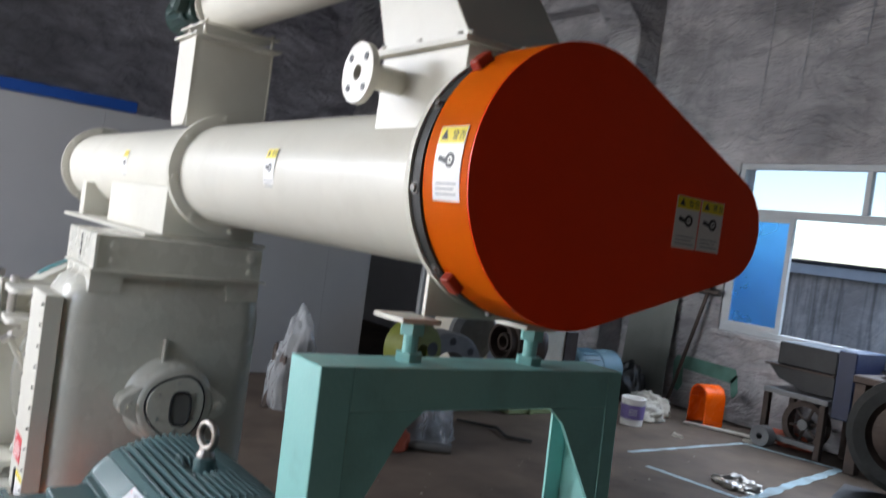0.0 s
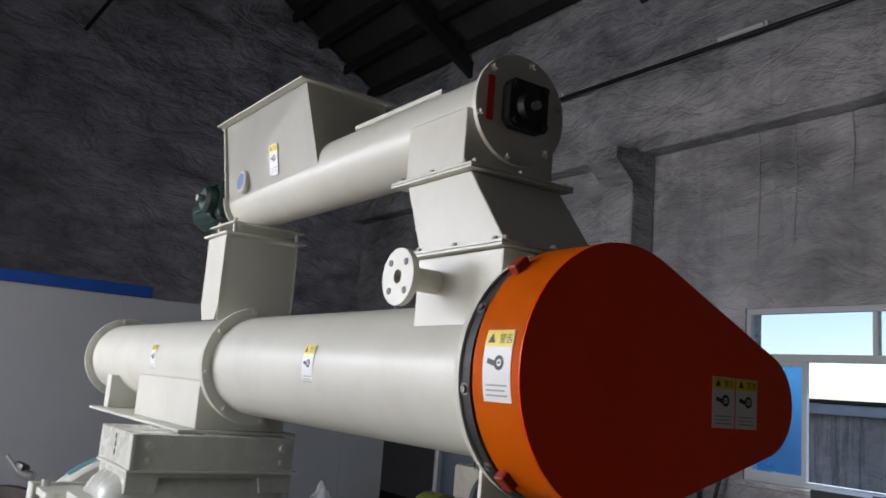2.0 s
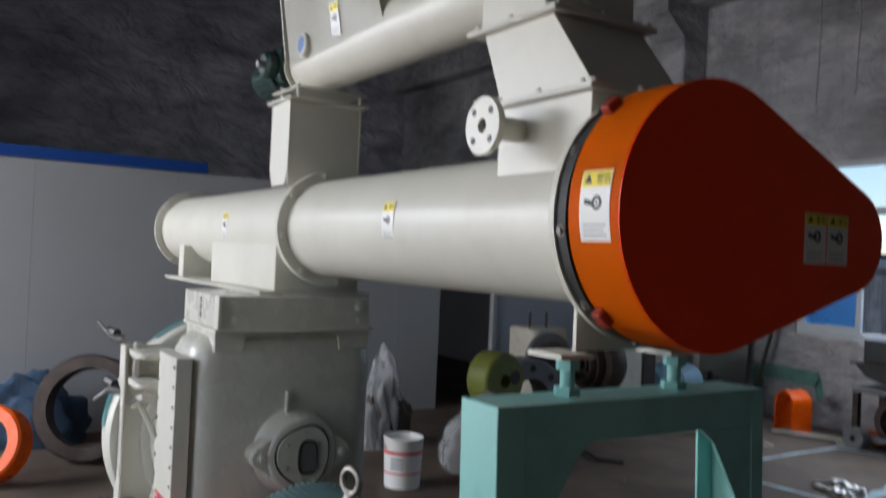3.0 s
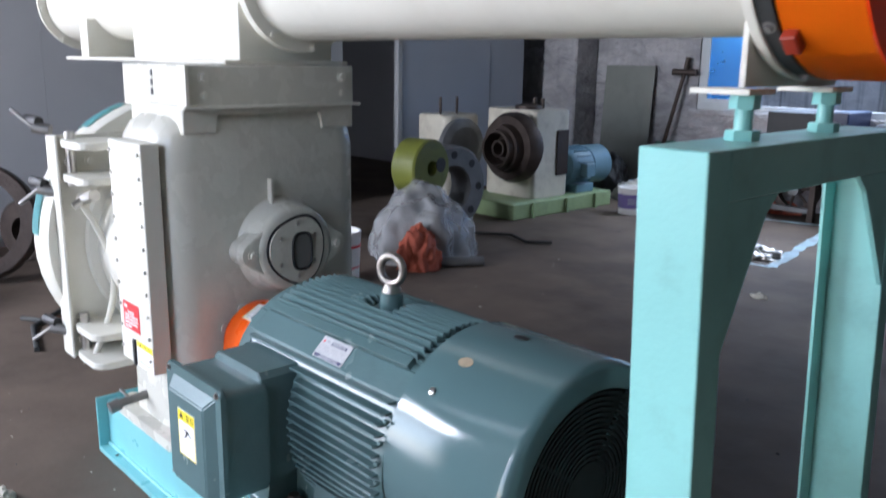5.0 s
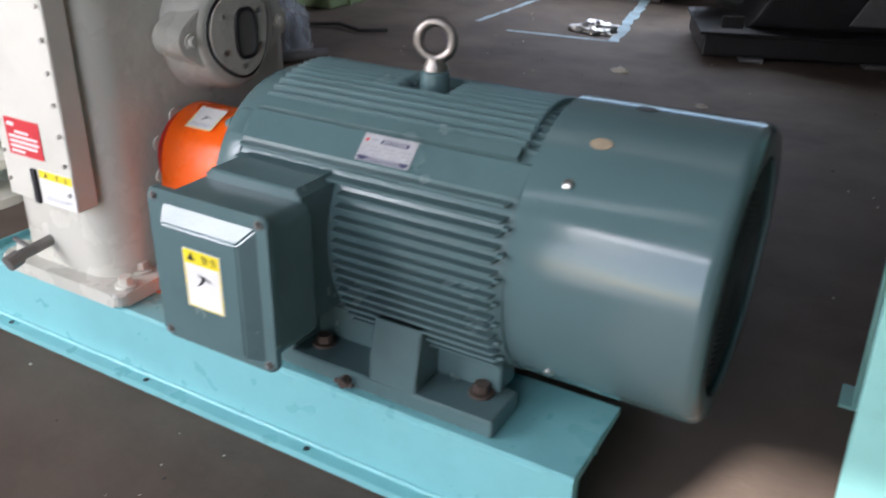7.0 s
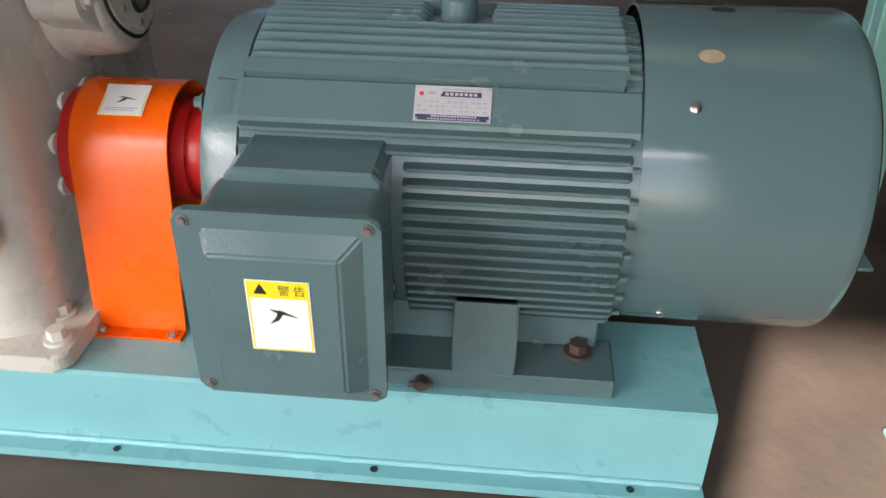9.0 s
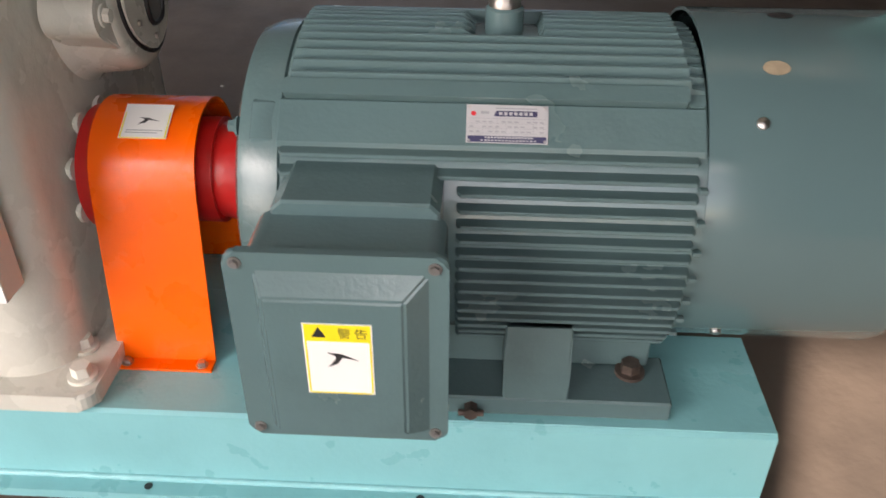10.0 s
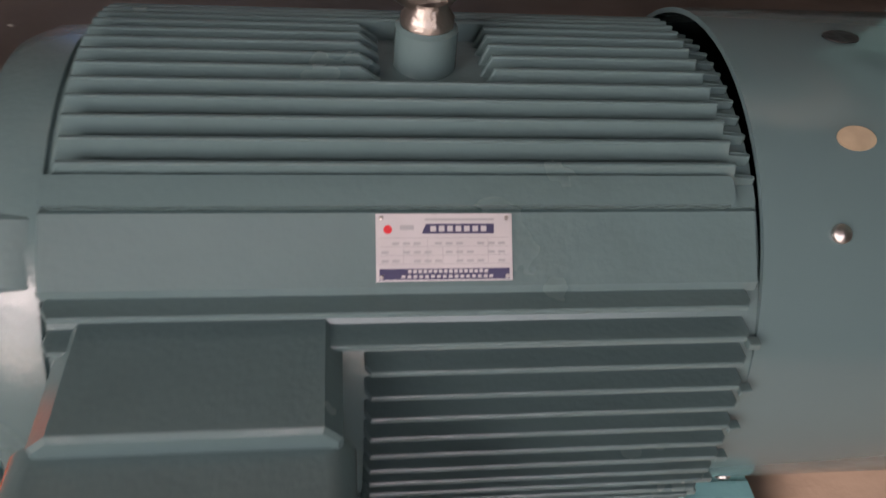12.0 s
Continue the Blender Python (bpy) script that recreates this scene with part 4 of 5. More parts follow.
    for a in (110, 158, 236):
        bm = bmesh.new()
        lathe(bm, [(-1.66, 0.49), (-1.63, 0.515), (-1.56, 0.535), (-1.50, 0.535)], "x", (0, yc, 0.78), 8, (a, a + 18))
        r = bmesh.ops.solidify(bm, geom=bm.faces[:], thickness=-0.004)
        smooth(part("patch", bm, TEAL, door, "turquoise painted patch"))
    # hinge column with brackets
    bm = bmesh.new()
    box(bm, -1.42, -1.39, -0.40, -0.15, 0.37, 1.185, 0.004)
    box(bm, -1.47, -1.37, -0.412, -0.40, 0.37, 1.185, 0.004)
    hc = part("hinge_column", bm, CREAM, b)
    for z in (0.375, 0.48, 1.03, 1.15):
        part("hinge_bracket", prism(bmesh.new(), rounded(-1.39, -1.16, -0.40, -0.22, 0.05), "z", z, z + 0.025, 0.003), CREAM, hc)
    for z in (0.43, 1.09):
        bm = rod(bmesh.new(), (-1.36, -0.365, z - 0.08), (-1.36, -0.365, z + 0.11), 0.017, 14)
        part("hinge_pin", bm, STEEL, hc)
        for y in (-0.37, -0.29, -0.21):
            bolt("bolt", (-1.389, y, z), (1, 0, 0), 0.014, 0.014, CREAM, hc)
    bm = rod(bmesh.new(), (-1.3, -0.36, 0.97), (-1.17, -0.36, 1.0), 0.02, 12)
    rod(bm, (-1.27, -0.40, 0.95), (-1.27, -0.33, 1.0), 0.014, 10)
    part("hose_fitting", bm, STEEL, b)
    tube("hose", [(-1.30, -0.37 + 0.10 * math.sin(math.pi * k / 20), 0.97 - 0.6 * k / 20) for k in range(21)], 0.012, CREAM, b)
    for z in (1.2, 0.98, 0.46):
        bm = rod(bmesh.new(), (-1.44, -0.40, z), (-1.48, -0.445, z + 0.01), 0.02, 12)
        rod(bm, (-1.48, -0.445, z + 0.01), (-1.56, -0.49, z + (0.07 if z > 1.1 else -0.05)), 0.008, 8)
        part("clamp_handle", bm, GREYSTEEL, b)
        bm = rod(bmesh.new(), (-1.46, -0.43, z + 0.03), (-1.53, -0.45, z + 0.035), 0.018, 10)
        part("grip", bm, BLACK, b)


mill()

# ---- conditioner ----
CY, CZ, CR = 0.26, 1.715, 0.195


def ring_bolts(name, x, r, n, parent, way, off=0.0, mat=None):
    for k in range(n):
        a = radians(360 / n * k + off)
        bolt(name, (x, CY + r * math.cos(a), CZ + r * math.sin(a)), (way, 0, 0), 0.011, 0.012, mat or CREAM, parent)


def tube_shell(bm, x0, x1, r, cy, cz, t=0.005, segs=64):
    lathe(bm, [(x0, r - t), (x0, r), (x1, r), (x1, r - t), (x0, r - t)], "x", (0, cy, cz), segs)
    return bm


def conditioner():
    c = empty("conditioner", "long cream steel conditioner drum with bolted flanges", "conditioner")
    smooth(part("front_drum", tube_shell(bmesh.new(), -0.83, 0.92, CR, CY, CZ), CREAM, c))
    smooth(part("rear_drum", tube_shell(bmesh.new(), -2.85, -0.85, CR, CY, CZ), CREAM, c))
    for x, r in ((-0.83, 0.235), (-0.848, 0.235), (-2.85, 0.235)):
        f = smooth(part("flange", lathe(bmesh.new(), [(x - 0.008, CR - 0.01), (x - 0.008, r), (x + 0.008, r), (x + 0.008, CR - 0.01), (x - 0.008, CR - 0.01)], "x", (0, CY, CZ), 64), CREAM, c))
        if x != -0.848:
            ring_bolts("bolt", x + 0.008, 0.217, 8, f, 1, 10)
    part("rear_plate", lathe(bmesh.new(), [(-2.866, 0), (-2.866, 0.23), (-2.8585, 0.23), (-2.8585, 0)], "x", (0, CY, CZ), 48), CREAM, c)
    f = smooth(part("front_flange", lathe(bmesh.new(), [(0.915, CR - 0.01), (0.915, 0.286), (0.93, 0.29), (0.937, 0.29), (0.937, CR - 0.01), (0.915, CR - 0.01)], "x", (0, CY, CZ + 0.012), 72), CREAM, c))
    g = smooth(part("gasket_ring", lathe(bmesh.new(), [(0.9375, 0.15), (0.9375, 0.284), (0.968, 0.284), (0.968, 0.15), (0.9375, 0.15)], "x", (0, CY, CZ + 0.012), 72), RUBBER, c, "dark grey gasket ring"))
    for k in range(10):
        a = radians(36 * k + 8)
        bolt("bolt", (0.952, CY + 0.283 * math.cos(a), CZ + 0.012 + 0.283 * math.sin(a)), (0, math.cos(a), math.sin(a)), 0.009, 0.007, GREYSTEEL, g)
    # outlet box and its plates over the mill
    part("outlet_box", box(bmesh.new(), -1.77, -0.90, 0.055, 0.43, 1.452, 1.64, 0.003), CREAM, c)
    part("outlet_plate", box(bmesh.new(), -2.36, -0.86, -0.02, 0.47, 1.44, 1.4515, 0.001), CREAM, c)
    part("rear_leg", box(bmesh.new(), -2.36, -2.27, 0.05, 0.44, 1.452, 1.62, 0.003), CREAM, c)
    # saddle bracket under the front flange
    bm = bmesh.new()
    prism(bm, [(CY - 0.185, 1.426), (CY + 0.2, 1.426), (CY + 0.2, 1.54), (CY + 0.14, 1.60), (CY - 0.13, 1.60), (CY - 0.185, 1.54)], "x", 0.895, 0.907, 0.001)
    sb = part("saddle", bm, CREAM, c)
    for y in (0.03, 0.36):
        part("saddle_foot", box(bmesh.new(), 0.85, 0.965, y - 0.045, y + 0.05, 1.415, 1.4255, 0.001), CREAM, sb)
    for x in (0.02, -1.62):
        label("warning_label", facing((x, CY - CR - 0.0005, CZ + 0.008), (0, -1, 0.0)), 0.075, 0.125, c, bend=CR)


conditioner()


def discharge_box():
    d = empty("mill_inlet_box", "cream sheet inlet box between the conditioner and the mill", "feed inlet")
    bm = bmesh.new()
    box(bm, -1.25, -0.76, -0.205, 0.42, 1.303, 1.438, 0.003)
    part("box_shell", bm, GREYPAINT, d)
    fl = part("flange", box(bmesh.new(), -1.19, -0.742, -0.225, 0.44, 1.303, 1.312, 0.001), CREAM, d)
    part("edge_plate", box(bmesh.new(), -0.80, -0.744, -0.2165, -0.2055, 1.313, 1.437, 0.001), CREAM, d)
    for y in (-0.15, 0.37):
        bolt("bolt", (-0.76, y, 1.40), (1, 0, 0), 0.013, 0.012, CREAM, d)
        bolt("bolt", (-0.76, y, 1.345), (1, 0, 0), 0.009, 0.008, CREAM, d)
    for z in (1.34, 1.37, 1.40):
        part("slot", box(bmesh.new(), -1.02, -1.005, -0.207, -0.2045, z, z + 0.02), BLACK, d)


discharge_box()


# ---- chain guard ----
def chain_guard():
    g = empty("drive_guard", "large orange teardrop drive guard with warning stickers", "machine guard")
    c1, r1, c2, r2 = (0.273, 1.733), 0.293, (0.757, 1.705), 0.128
    d = math.hypot(c2[0] - c1[0], c2[1] - c1[1])
    th = math.degrees(math.acos((r1 - r2) / d))
    tilt = math.degrees(math.atan2(c2[1] - c1[1], c2[0] - c1[0]))
    outline = arc_points(*c1, r1, tilt + th, tilt + 360 - th, 56) + arc_points(*c2, r2, tilt - th, tilt + th, 28)
    bm = bmesh.new()
    a = [bm.verts.new((0.972, *p)) for p in outline]
    b = [bm.verts.new((1.118, *p)) for p in outline]
    n = len(outline)
    for i in range(n):
        bm.faces.new((a[i], a[(i + 1) % n], b[(i + 1) % n], b[i]))
    bmesh.ops.solidify(bm, geom=bm.faces[:], thickness=-0.004)
    smooth(part("rim_sheet", bm, LITORANGE, g), 30)
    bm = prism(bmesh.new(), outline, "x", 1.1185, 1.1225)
    part("face_sheet", bm, SHADEDORANGE, g, "flat orange face, coloured deep red for its shade")
    for s in (1, -1):
        y, z = c1[0] + r1 * math.cos(radians(131 * s)), c1[1] + r1 * math.sin(radians(131 * s))
        out = Vector((0, math.cos(radians(131 * s)), math.sin(radians(131 * s))))
        base = Vector((1.0, y, z))
        m = part("bracket_block", box(bmesh.new(), -0.022, 0.022, -0.027, 0.002, -0.004, 0.02, 0.003), BRACKETRED, g, "dark orange welded bracket")
        m.matrix_local = facing(base, out, (1, 0, 0.0))
    label("warning_label", facing((1.052, c1[0] - r1 - 0.0005, 1.738), (0, -1, 0.0)), 0.088, 0.145, g, bend=r1)
    label("warning_label", facing((1.1226, 0.607, 1.703), (1, 0, 0)), 0.082, 0.118, g)
    label("warning_label", facing((1.1226, 0.694, 1.703), (1, 0, 0)), 0.082, 0.118, g)


chain_guard()


# ---- feeder on top ----
FY, FZ, FR = 0.26, 2.42, 0.118


def feeder():
    f = empty("screw_feeder", "cream screw feeder tube with an open hopper", "screw feeder")
    smooth(part("feeder_tube", tube_shell(bmesh.new(), -1.07, 0.72, FR, FY, FZ), CREAM, f))
    fl = smooth(part("end_flange", lathe(bmesh.new(), [(0.72, 0), (0.72, 0.15), (0.732, 0.15), (0.732, 0)], "x", (0, FY, FZ), 56), CREAM, f))
    for k in range(6):
        a = radians(60 * k + 15)
        bolt("bolt", (0.732, FY + 0.135 * math.cos(a), FZ + 0.135 * math.sin(a)), (1, 0, 0), 0.009, 0.009, CREAM, fl)
    # square bearing on the end
    be = part("bearing_block", prism(bmesh.new(), rounded(FY - 0.065, FY + 0.065, FZ - 0.06, FZ + 0.07, 0.02), "x", 0.734, 0.765, 0.006), BLACK, f, "black square flange bearing")
    part("bearing_hub", lathe(bmesh.new(), [(0.765, 0), (0.765, 0.042), (0.785, 0.036), (0.785, 0)], "x", (0, FY, FZ), 28), BLACK, be)
    part("shaft_end", lathe(bmesh.new(), [(0.78, 0), (0.78, 0.012), (0.80, 0.012), (0.80, 0)], "x", (0, FY, FZ), 16), STEEL, be)
    for y in (-0.048, 0.048):
        for z in (-0.045, 0.055):
            bolt("bolt", (0.765, FY + y, FZ + z), (1, 0, 0), 0.01, 0.012, BLACK, be)
    part("red_plate", box(bmesh.new(), 0.7325, 0.735, FY - 0.115, FY - 0.093, FZ - 0.05, FZ + 0.07), REDLABEL, f, "small dark red plate")
    # hopper over the rear half: four leaning sheets with a folded rim
    x0, x1 = -1.06, -0.28
    top = 2.725
    def sheet(name, quad, thick=0.004):
        bm = bmesh.new()
        bm.faces.new([bm.verts.new(p) for p in quad])
        bmesh.ops.solidify(bm, geom=bm.faces[:], thickness=thick)
        return part(name, bm, CREAM, f)
    ya, yb = FY - FR, FY + FR
    sheet("hopper_side", [(x0, ya, FZ - 0.02), (x1 + 0.06, ya, FZ), (x1, ya - 0.05, top), (x0, ya - 0.05, top)])
    sheet("hopper_side", [(x0, yb, FZ - 0.02), (x1 + 0.06, yb, FZ), (x1, yb + 0.05, top), (x0, yb + 0.05, top)])
    sheet("hopper_end", [(x1 + 0.058, ya, FZ), (x1 + 0.058, yb, FZ), (x1 - 0.002, yb + 0.05, top), (x1 - 0.002, ya - 0.05, top)])
    part("hopper_back", prism(bmesh.new(), [(ya - 0.055, top + 0.002), (yb + 0.055, top + 0.002), (yb + 0.01, FZ - 0.02)] + arc_points(FY, FZ, FR + 0.02, 0, -180, 16) + [(ya - 0.01, FZ - 0.02)], "x", x0 - 0.03, x0 - 0.02, 0.001), CREAM, f)
    bm = bmesh.new()
    box(bm, x0 - 0.03, x1 + 0.03, ya - 0.085, ya - 0.052, top, top + 0.006), box(bm, x0 - 0.03, x1 + 0.03, yb + 0.052, yb + 0.085, top, top + 0.006)
    box(bm, x1, x1 + 0.03, ya - 0.0515, yb + 0.0515, top, top + 0.006), box(bm, x0 - 0.06, x0 - 0.0, ya - 0.0515, yb + 0.0515, top, top + 0.006)
    part("hopper_rim", bm, CREAM, f)
    bm = lathe(bmesh.new(), [(0, 0.048), (-0.03, 0.048), (-0.035, 0.043), (-0.035, 0.036), (-0.02, 0.036), (-0.02, 0.0)], "y", (-0.88, FY - FR + 0.005, FZ + 0.04), 28)
    sg = smooth(part("sight_port", bm, CREAM, f))
    part("port_cap", lathe(bmesh.new(), [(-0.034, 0), (-0.034, 0.035), (-0.022, 0.035)], "y", (-0.88, FY - FR + 0.005, FZ + 0.04), 28), BLUECAP, sg, "blue round cap")
    label("warning_label", facing((-0.58, ya - 0.018, FZ + 0.08), (0, -1, -0.16)), 0.075, 0.12, f)
    # long narrow lid along the top of the tube
    part("top_strip", box(bmesh.new(), -0.1, 0.42, FY - 0.05, FY + 0.05, FZ + FR - 0.004, FZ + FR + 0.012, 0.002), CREAM, f)
    # chute: upper collar, leaning throat and lower box
    ch = empty("feed_chute", "cream sheet chute from the feeder to the conditioner", "chute")
    ya, yb = FY - 0.15, FY + 0.15
    def solid(name, xz, mat=CREAM):
        return part(name, prism(bmesh.new(), xz, "y", ya, yb, 0.002), mat, ch)
    solid("upper_box", [(0.43, 2.25), (0.70, 2.25), (0.70, 2.40), (0.43, 2.40)])
    solid("throat", [(0.445, 2.225), (0.735, 2.225), (0.885, 2.035), (0.53, 2.035)])
    solid("lower_box", [(0.53, 2.015), (0.886, 2.015), (0.886, 1.80), (0.53, 1.80)])
    for x0_, x1_, z in ((0.39, 0.765, 2.2265), (0.505, 0.905, 2.0175)):
        p = part("joint_flange", box(bmesh.new(), x0_, x1_, ya - 0.022, yb + 0.022, z, z + 0.006), CREAM, ch)
        part("joint_flange", box(bmesh.new(), x0_, x1_, ya - 0.022, yb + 0.022, z + 0.008, z + 0.014), CREAM, ch)
        for k in range(3):
            bolt("bolt", (x0_ + 0.04 + (x1_ - x0_ - 0.08) * k / 2, ya - 0.012, z + 0.014), (0, 0, 1), 0.008, 0.009, CREAM, p)
            bolt("bolt", (x1_ - 0.015, ya + 0.3 * k / 2, z + 0.014), (0, 0, 1), 0.009, 0.01, CREAM, p)
    # steam inlet pipe with its flange
    px, pz = 0.622, 1.948
    pipe = smooth(part("steam_pipe", tube_shell(bmesh.new(), 0, 0.1, 0.03, 0, 0), CREAM, ch))
    pipe.matrix_local = pose(px, ya - 0.10, pz, 0, 0, 90)
    bm = bmesh.new()
    lathe(bm, [(-0.118, 0.018), (-0.118, 0.072), (-0.1, 0.072), (-0.1, 0.018), (-0.118, 0.018)], "y", (px, ya, pz), 40)
    pf = smooth(part("pipe_flange", bm, CREAM, ch))
    part("bore", lathe(bmesh.new(), [(-0.10, 0), (-0.10, 0.0185), (-0.099, 0.0185), (-0.099, 0)], "y", (px, ya, pz), 20), BLACK, pf)
    for k in range(4):
        a = radians(90 * k + 45)
        part("bolt_hole", lathe(bmesh.new(), [(-0.1195, 0), (-0.1195, 0.009), (-0.117, 0.009)], "y", (px + 0.05 * math.cos(a), ya, pz + 0.05 * math.sin(a)), 14), BLACK, pf)
    # post that carries the feeder's rear end
    po = empty("feeder_post", "cream folded steel post carrying the feeder", "support post")
    pa, pb = 0.10, 0.42
    xx = -0.93
    part("web", box(bmesh.new(), xx - 0.006, xx, pa, pb, 1.885, 2.235, 0.001), CREAM, po)
    for y in (pa, pb):
        bm = prism(bmesh.new(), [(xx - 0.20, 1.95), (xx - 0.17, 1.89), (xx - 0.03, 1.89), (xx + 0.004, 1.95), (xx + 0.004, 2.24), (xx - 0.20, 2.235)], "y", y - 0.003, y + 0.003)
        part("side_plate", bm, CREAM, po)
    part("top_plate", box(bmesh.new(), xx - 0.22, xx + 0.05, pa - 0.02, pb + 0.02, 2.2405, 2.25, 0.001), CREAM, po)
    for y in (0.12, 0.40):
        for x in (xx - 0.15, xx + 0.03):
            part("stud", rod(bmesh.new(), (x, y, 2.25), (x, y, 2.31), 0.008, 8), CREAM, po)
    part("seat_plate", box(bmesh.new(), xx - 0.22, xx + 0.06, pa, pb, 2.285, 2.293, 0.001), CREAM, po)
    # green gear motor behind the hopper
    gm = empty("gear_motor", "dark green gear motor driving the feeder", "gear motor")
    part("gear_case", prism(bmesh.new(), rounded(FY - 0.15, FY + 0.10, 2.336, FZ + 0.09, 0.04), "x", -1.25, -1.10, 0.012, 2), DARKGREEN, gm)
    part("case_flange", prism(bmesh.new(), rounded(FY - 0.165, FY + 0.115, 2.338, FZ + 0.075, 0.03), "x", -1.185, -1.165, 0.003), DARKGREEN, gm)
    smooth(part("gear_hub", lathe(bmesh.new(), [(-0.20, 0), (-0.20, 0.045), (-0.185, 0.06), (-0.13, 0.06)], "y", (-1.175, FY - 0.0, FZ + 0.0), 28), DARKGREEN, gm))
    part("input_shaft", rod(bmesh.new(), (-1.175, FY - 0.19, FZ), (-1.175, FY - 0.225, FZ), 0.016, 14), GREYSTEEL, gm)
    for y in (-0.11, -0.03, 0.06):
        for z in (2.362, 2.478):
            bolt("bolt", (-1.10, FY + y, z), (1, 0, 0), 0.010, 0.012, DARKGREEN, gm)
    part("breather", rod(bmesh.new(), (-1.175, FY - 0.08, FZ + 0.088), (-1.175, FY - 0.08, FZ + 0.113), 0.014, 12), DARKGREEN, gm)
    smooth(part("motor_can", lathe(bmesh.new(), [(-1.54, 0), (-1.54, 0.075), (-1.52, 0.09), (-1.25, 0.09), (-1.25, 0)], "x", (0, FY - 0.04, FZ), 36), DARKGREEN, gm))
    for k in range(18):
        fin = part("fin", box(bmesh.new(), -1.46, -1.27, -0.003, 0.003, 0.085, 0.103), DARKGREEN, gm)
        fin.matrix_local = Matrix.Translation((0, FY - 0.04, FZ)) @ Matrix.Rotation(radians(20 * k), 4, "X")
    part("mount_foot", box(bmesh.new(), -1.21, -1.12, FY - 0.09, FY + 0.09, 2.294, 2.335, 0.004), DARKGREEN, gm)


feeder()


# ---- stand under the conditioner ----
def stand():
    s = empty("support_stand", "sea-green painted steel portal stand on the floor", "steel stand")
    x0, x1, y0, y1, top = 0.882, 1.01, -0.207, 0.595, 1.335
    part("beam", box(bmesh.new(), x0, x1, y0 + 0.07, y1 - 0.045, top - 0.085, top, 0.002), STANDTEAL, s)
    for a, b in ((y0, y0 + 0.07), (y1 - 0.045, y1)):
        part("leg", box(bmesh.new(), x0, x1, a, b, 0.012, top, 0.002), STANDTEAL, s)
        part("foot_plate", box(bmesh.new(), x0 - 0.03, x1 + 0.03, a - 0.03, b + 0.03, 0.0, 0.0115, 0.002), STANDTEAL, s)
    part("leg_flange", box(bmesh.new(), x0 + 0.002, x0 + 0.009, y1 - 0.095, y1 - 0.0455, 0.013, top - 0.087), STANDTEAL, s)
    for sgn, y in ((1, y0 + 0.0705), (-1, y1 - 0.0455)):
        part("gusset", prism(bmesh.new(), [(y, top - 0.086), (y + sgn * 0.17, top - 0.086), (y + sgn * 0.13, top - 0.12), (y, top - 0.34)], "x", x1 - 0.012, x1 - 0.002), STANDTEAL, s)
    for y in (0.03, 0.36):
        bm = rod(bmesh.new(), (0.935, y, top), (0.935, y, 1.415), 0.016, 16)
        rod(bm, (0.935, y, top), (0.935, y, top + 0.018), 0.03, 6)
        rod(bm, (0.935, y, 1.39), (0.935, y, 1.415), 0.027, 6)
        part("jack_screw", bm, STANDTEAL, s)
    # the stand is out of plumb: its feet stand off along the machine
    for ob in s.children:
        for v in ob.data.vertices:
            v.co.x += 0.035 * max(0.0, top - v.co.z)


stand()


# ---- things round the hall ----
BGCREAM = material("cream_cast_housing", (0.6, 0.56, 0.46), 0.45, 0, 0.08, 5, 0.06, 60, (0.25, 0.2, 0.15), 0.4, 6)
BGGREEN = material("pale_green_base_paint", (0.3, 0.4, 0.2), 0.55, 0, 0.12, 6, 0.05, 60, (0.1, 0.11, 0.07), 0.5, 6)
IRON = material("rough_dark_iron", (0.06, 0.045, 0.038), 0.5, 0.6, 0.3, 9, 0.2, 50)
GREYIRON = material("grey_turned_iron", (0.17, 0.172, 0.175), 0.5, 0.4, 0.15, 9, 0.1, 50)
NAVY = material("dark_navy_machine_paint", (0.012, 0.02, 0.06), 0.4, 0, 0.15, 6, 0.06, 50)
BGBLUE = material("blue_motor_paint", (0.14, 0.25, 0.31), 0.4, 0, 0.08, 8)
OLIVE = material("yellow_green_paint", (0.15, 0.165, 0.03), 0.4, 0, 0.12, 8, 0.05, 40, (0.06, 0.05, 0.03), 0.5, 7)
LEANGREY = material("grey_green_sheet", (0.2, 0.21, 0.19), 0.6, 0, 0.1, 2, 0.05, 20, (0.12, 0.12, 0.11), 0.4, 3)
BROWNRED = material("red_cloth", (0.4, 0.09, 0.05), 0.8, 0, 0.2, 12, 0.4, 30)
CARD = material("pale_board", (0.5, 0.47, 0.4), 0.8, 0, 0.12, 5, 0.1, 30)
DENIM = material("dark_blue_cloth", (0.05, 0.09, 0.15), 0.85, 0, 0.25, 8, 0.4, 30)
LIGHTEDGE = material("pale_blue_light_edge", (0.42, 0.56, 0.62), 0.35, 0, 0.3, 5, 0.1, 40, (0.25, 0.25, 0.24), 0.8, 6)
GREENSMEAR = material("green_wall_paint_smear", (0.12, 0.25, 0.2), 0.8, 0, 0.3, 4, 0.1, 30)
FILM = bpy.data.materials.new("crumpled_clear_film")
FILM.use_nodes = True
_b = FILM.node_tree.nodes["Principled BSDF"]
_b.inputs["Base Color"].default_value = (0.6, 0.61, 0.62, 1)
_b.inputs["Roughness"].default_value = 0.22
_b.inputs["Alpha"].default_value = 0.4
_n = FILM.node_tree.nodes.new("ShaderNodeTexNoise")
_n.inputs["Scale"].default_value = 14
_bp = FILM.node_tree.nodes.new("ShaderNodeBump")
_bp.inputs["Strength"].default_value, _bp.inputs["Distance"].default_value = 0.7, 0.03
FILM.node_tree.links.new(_n.outputs["Fac"], _bp.inputs["Height"])
FILM.node_tree.links.new(_bp.outputs[0], _b.inputs["Normal"])


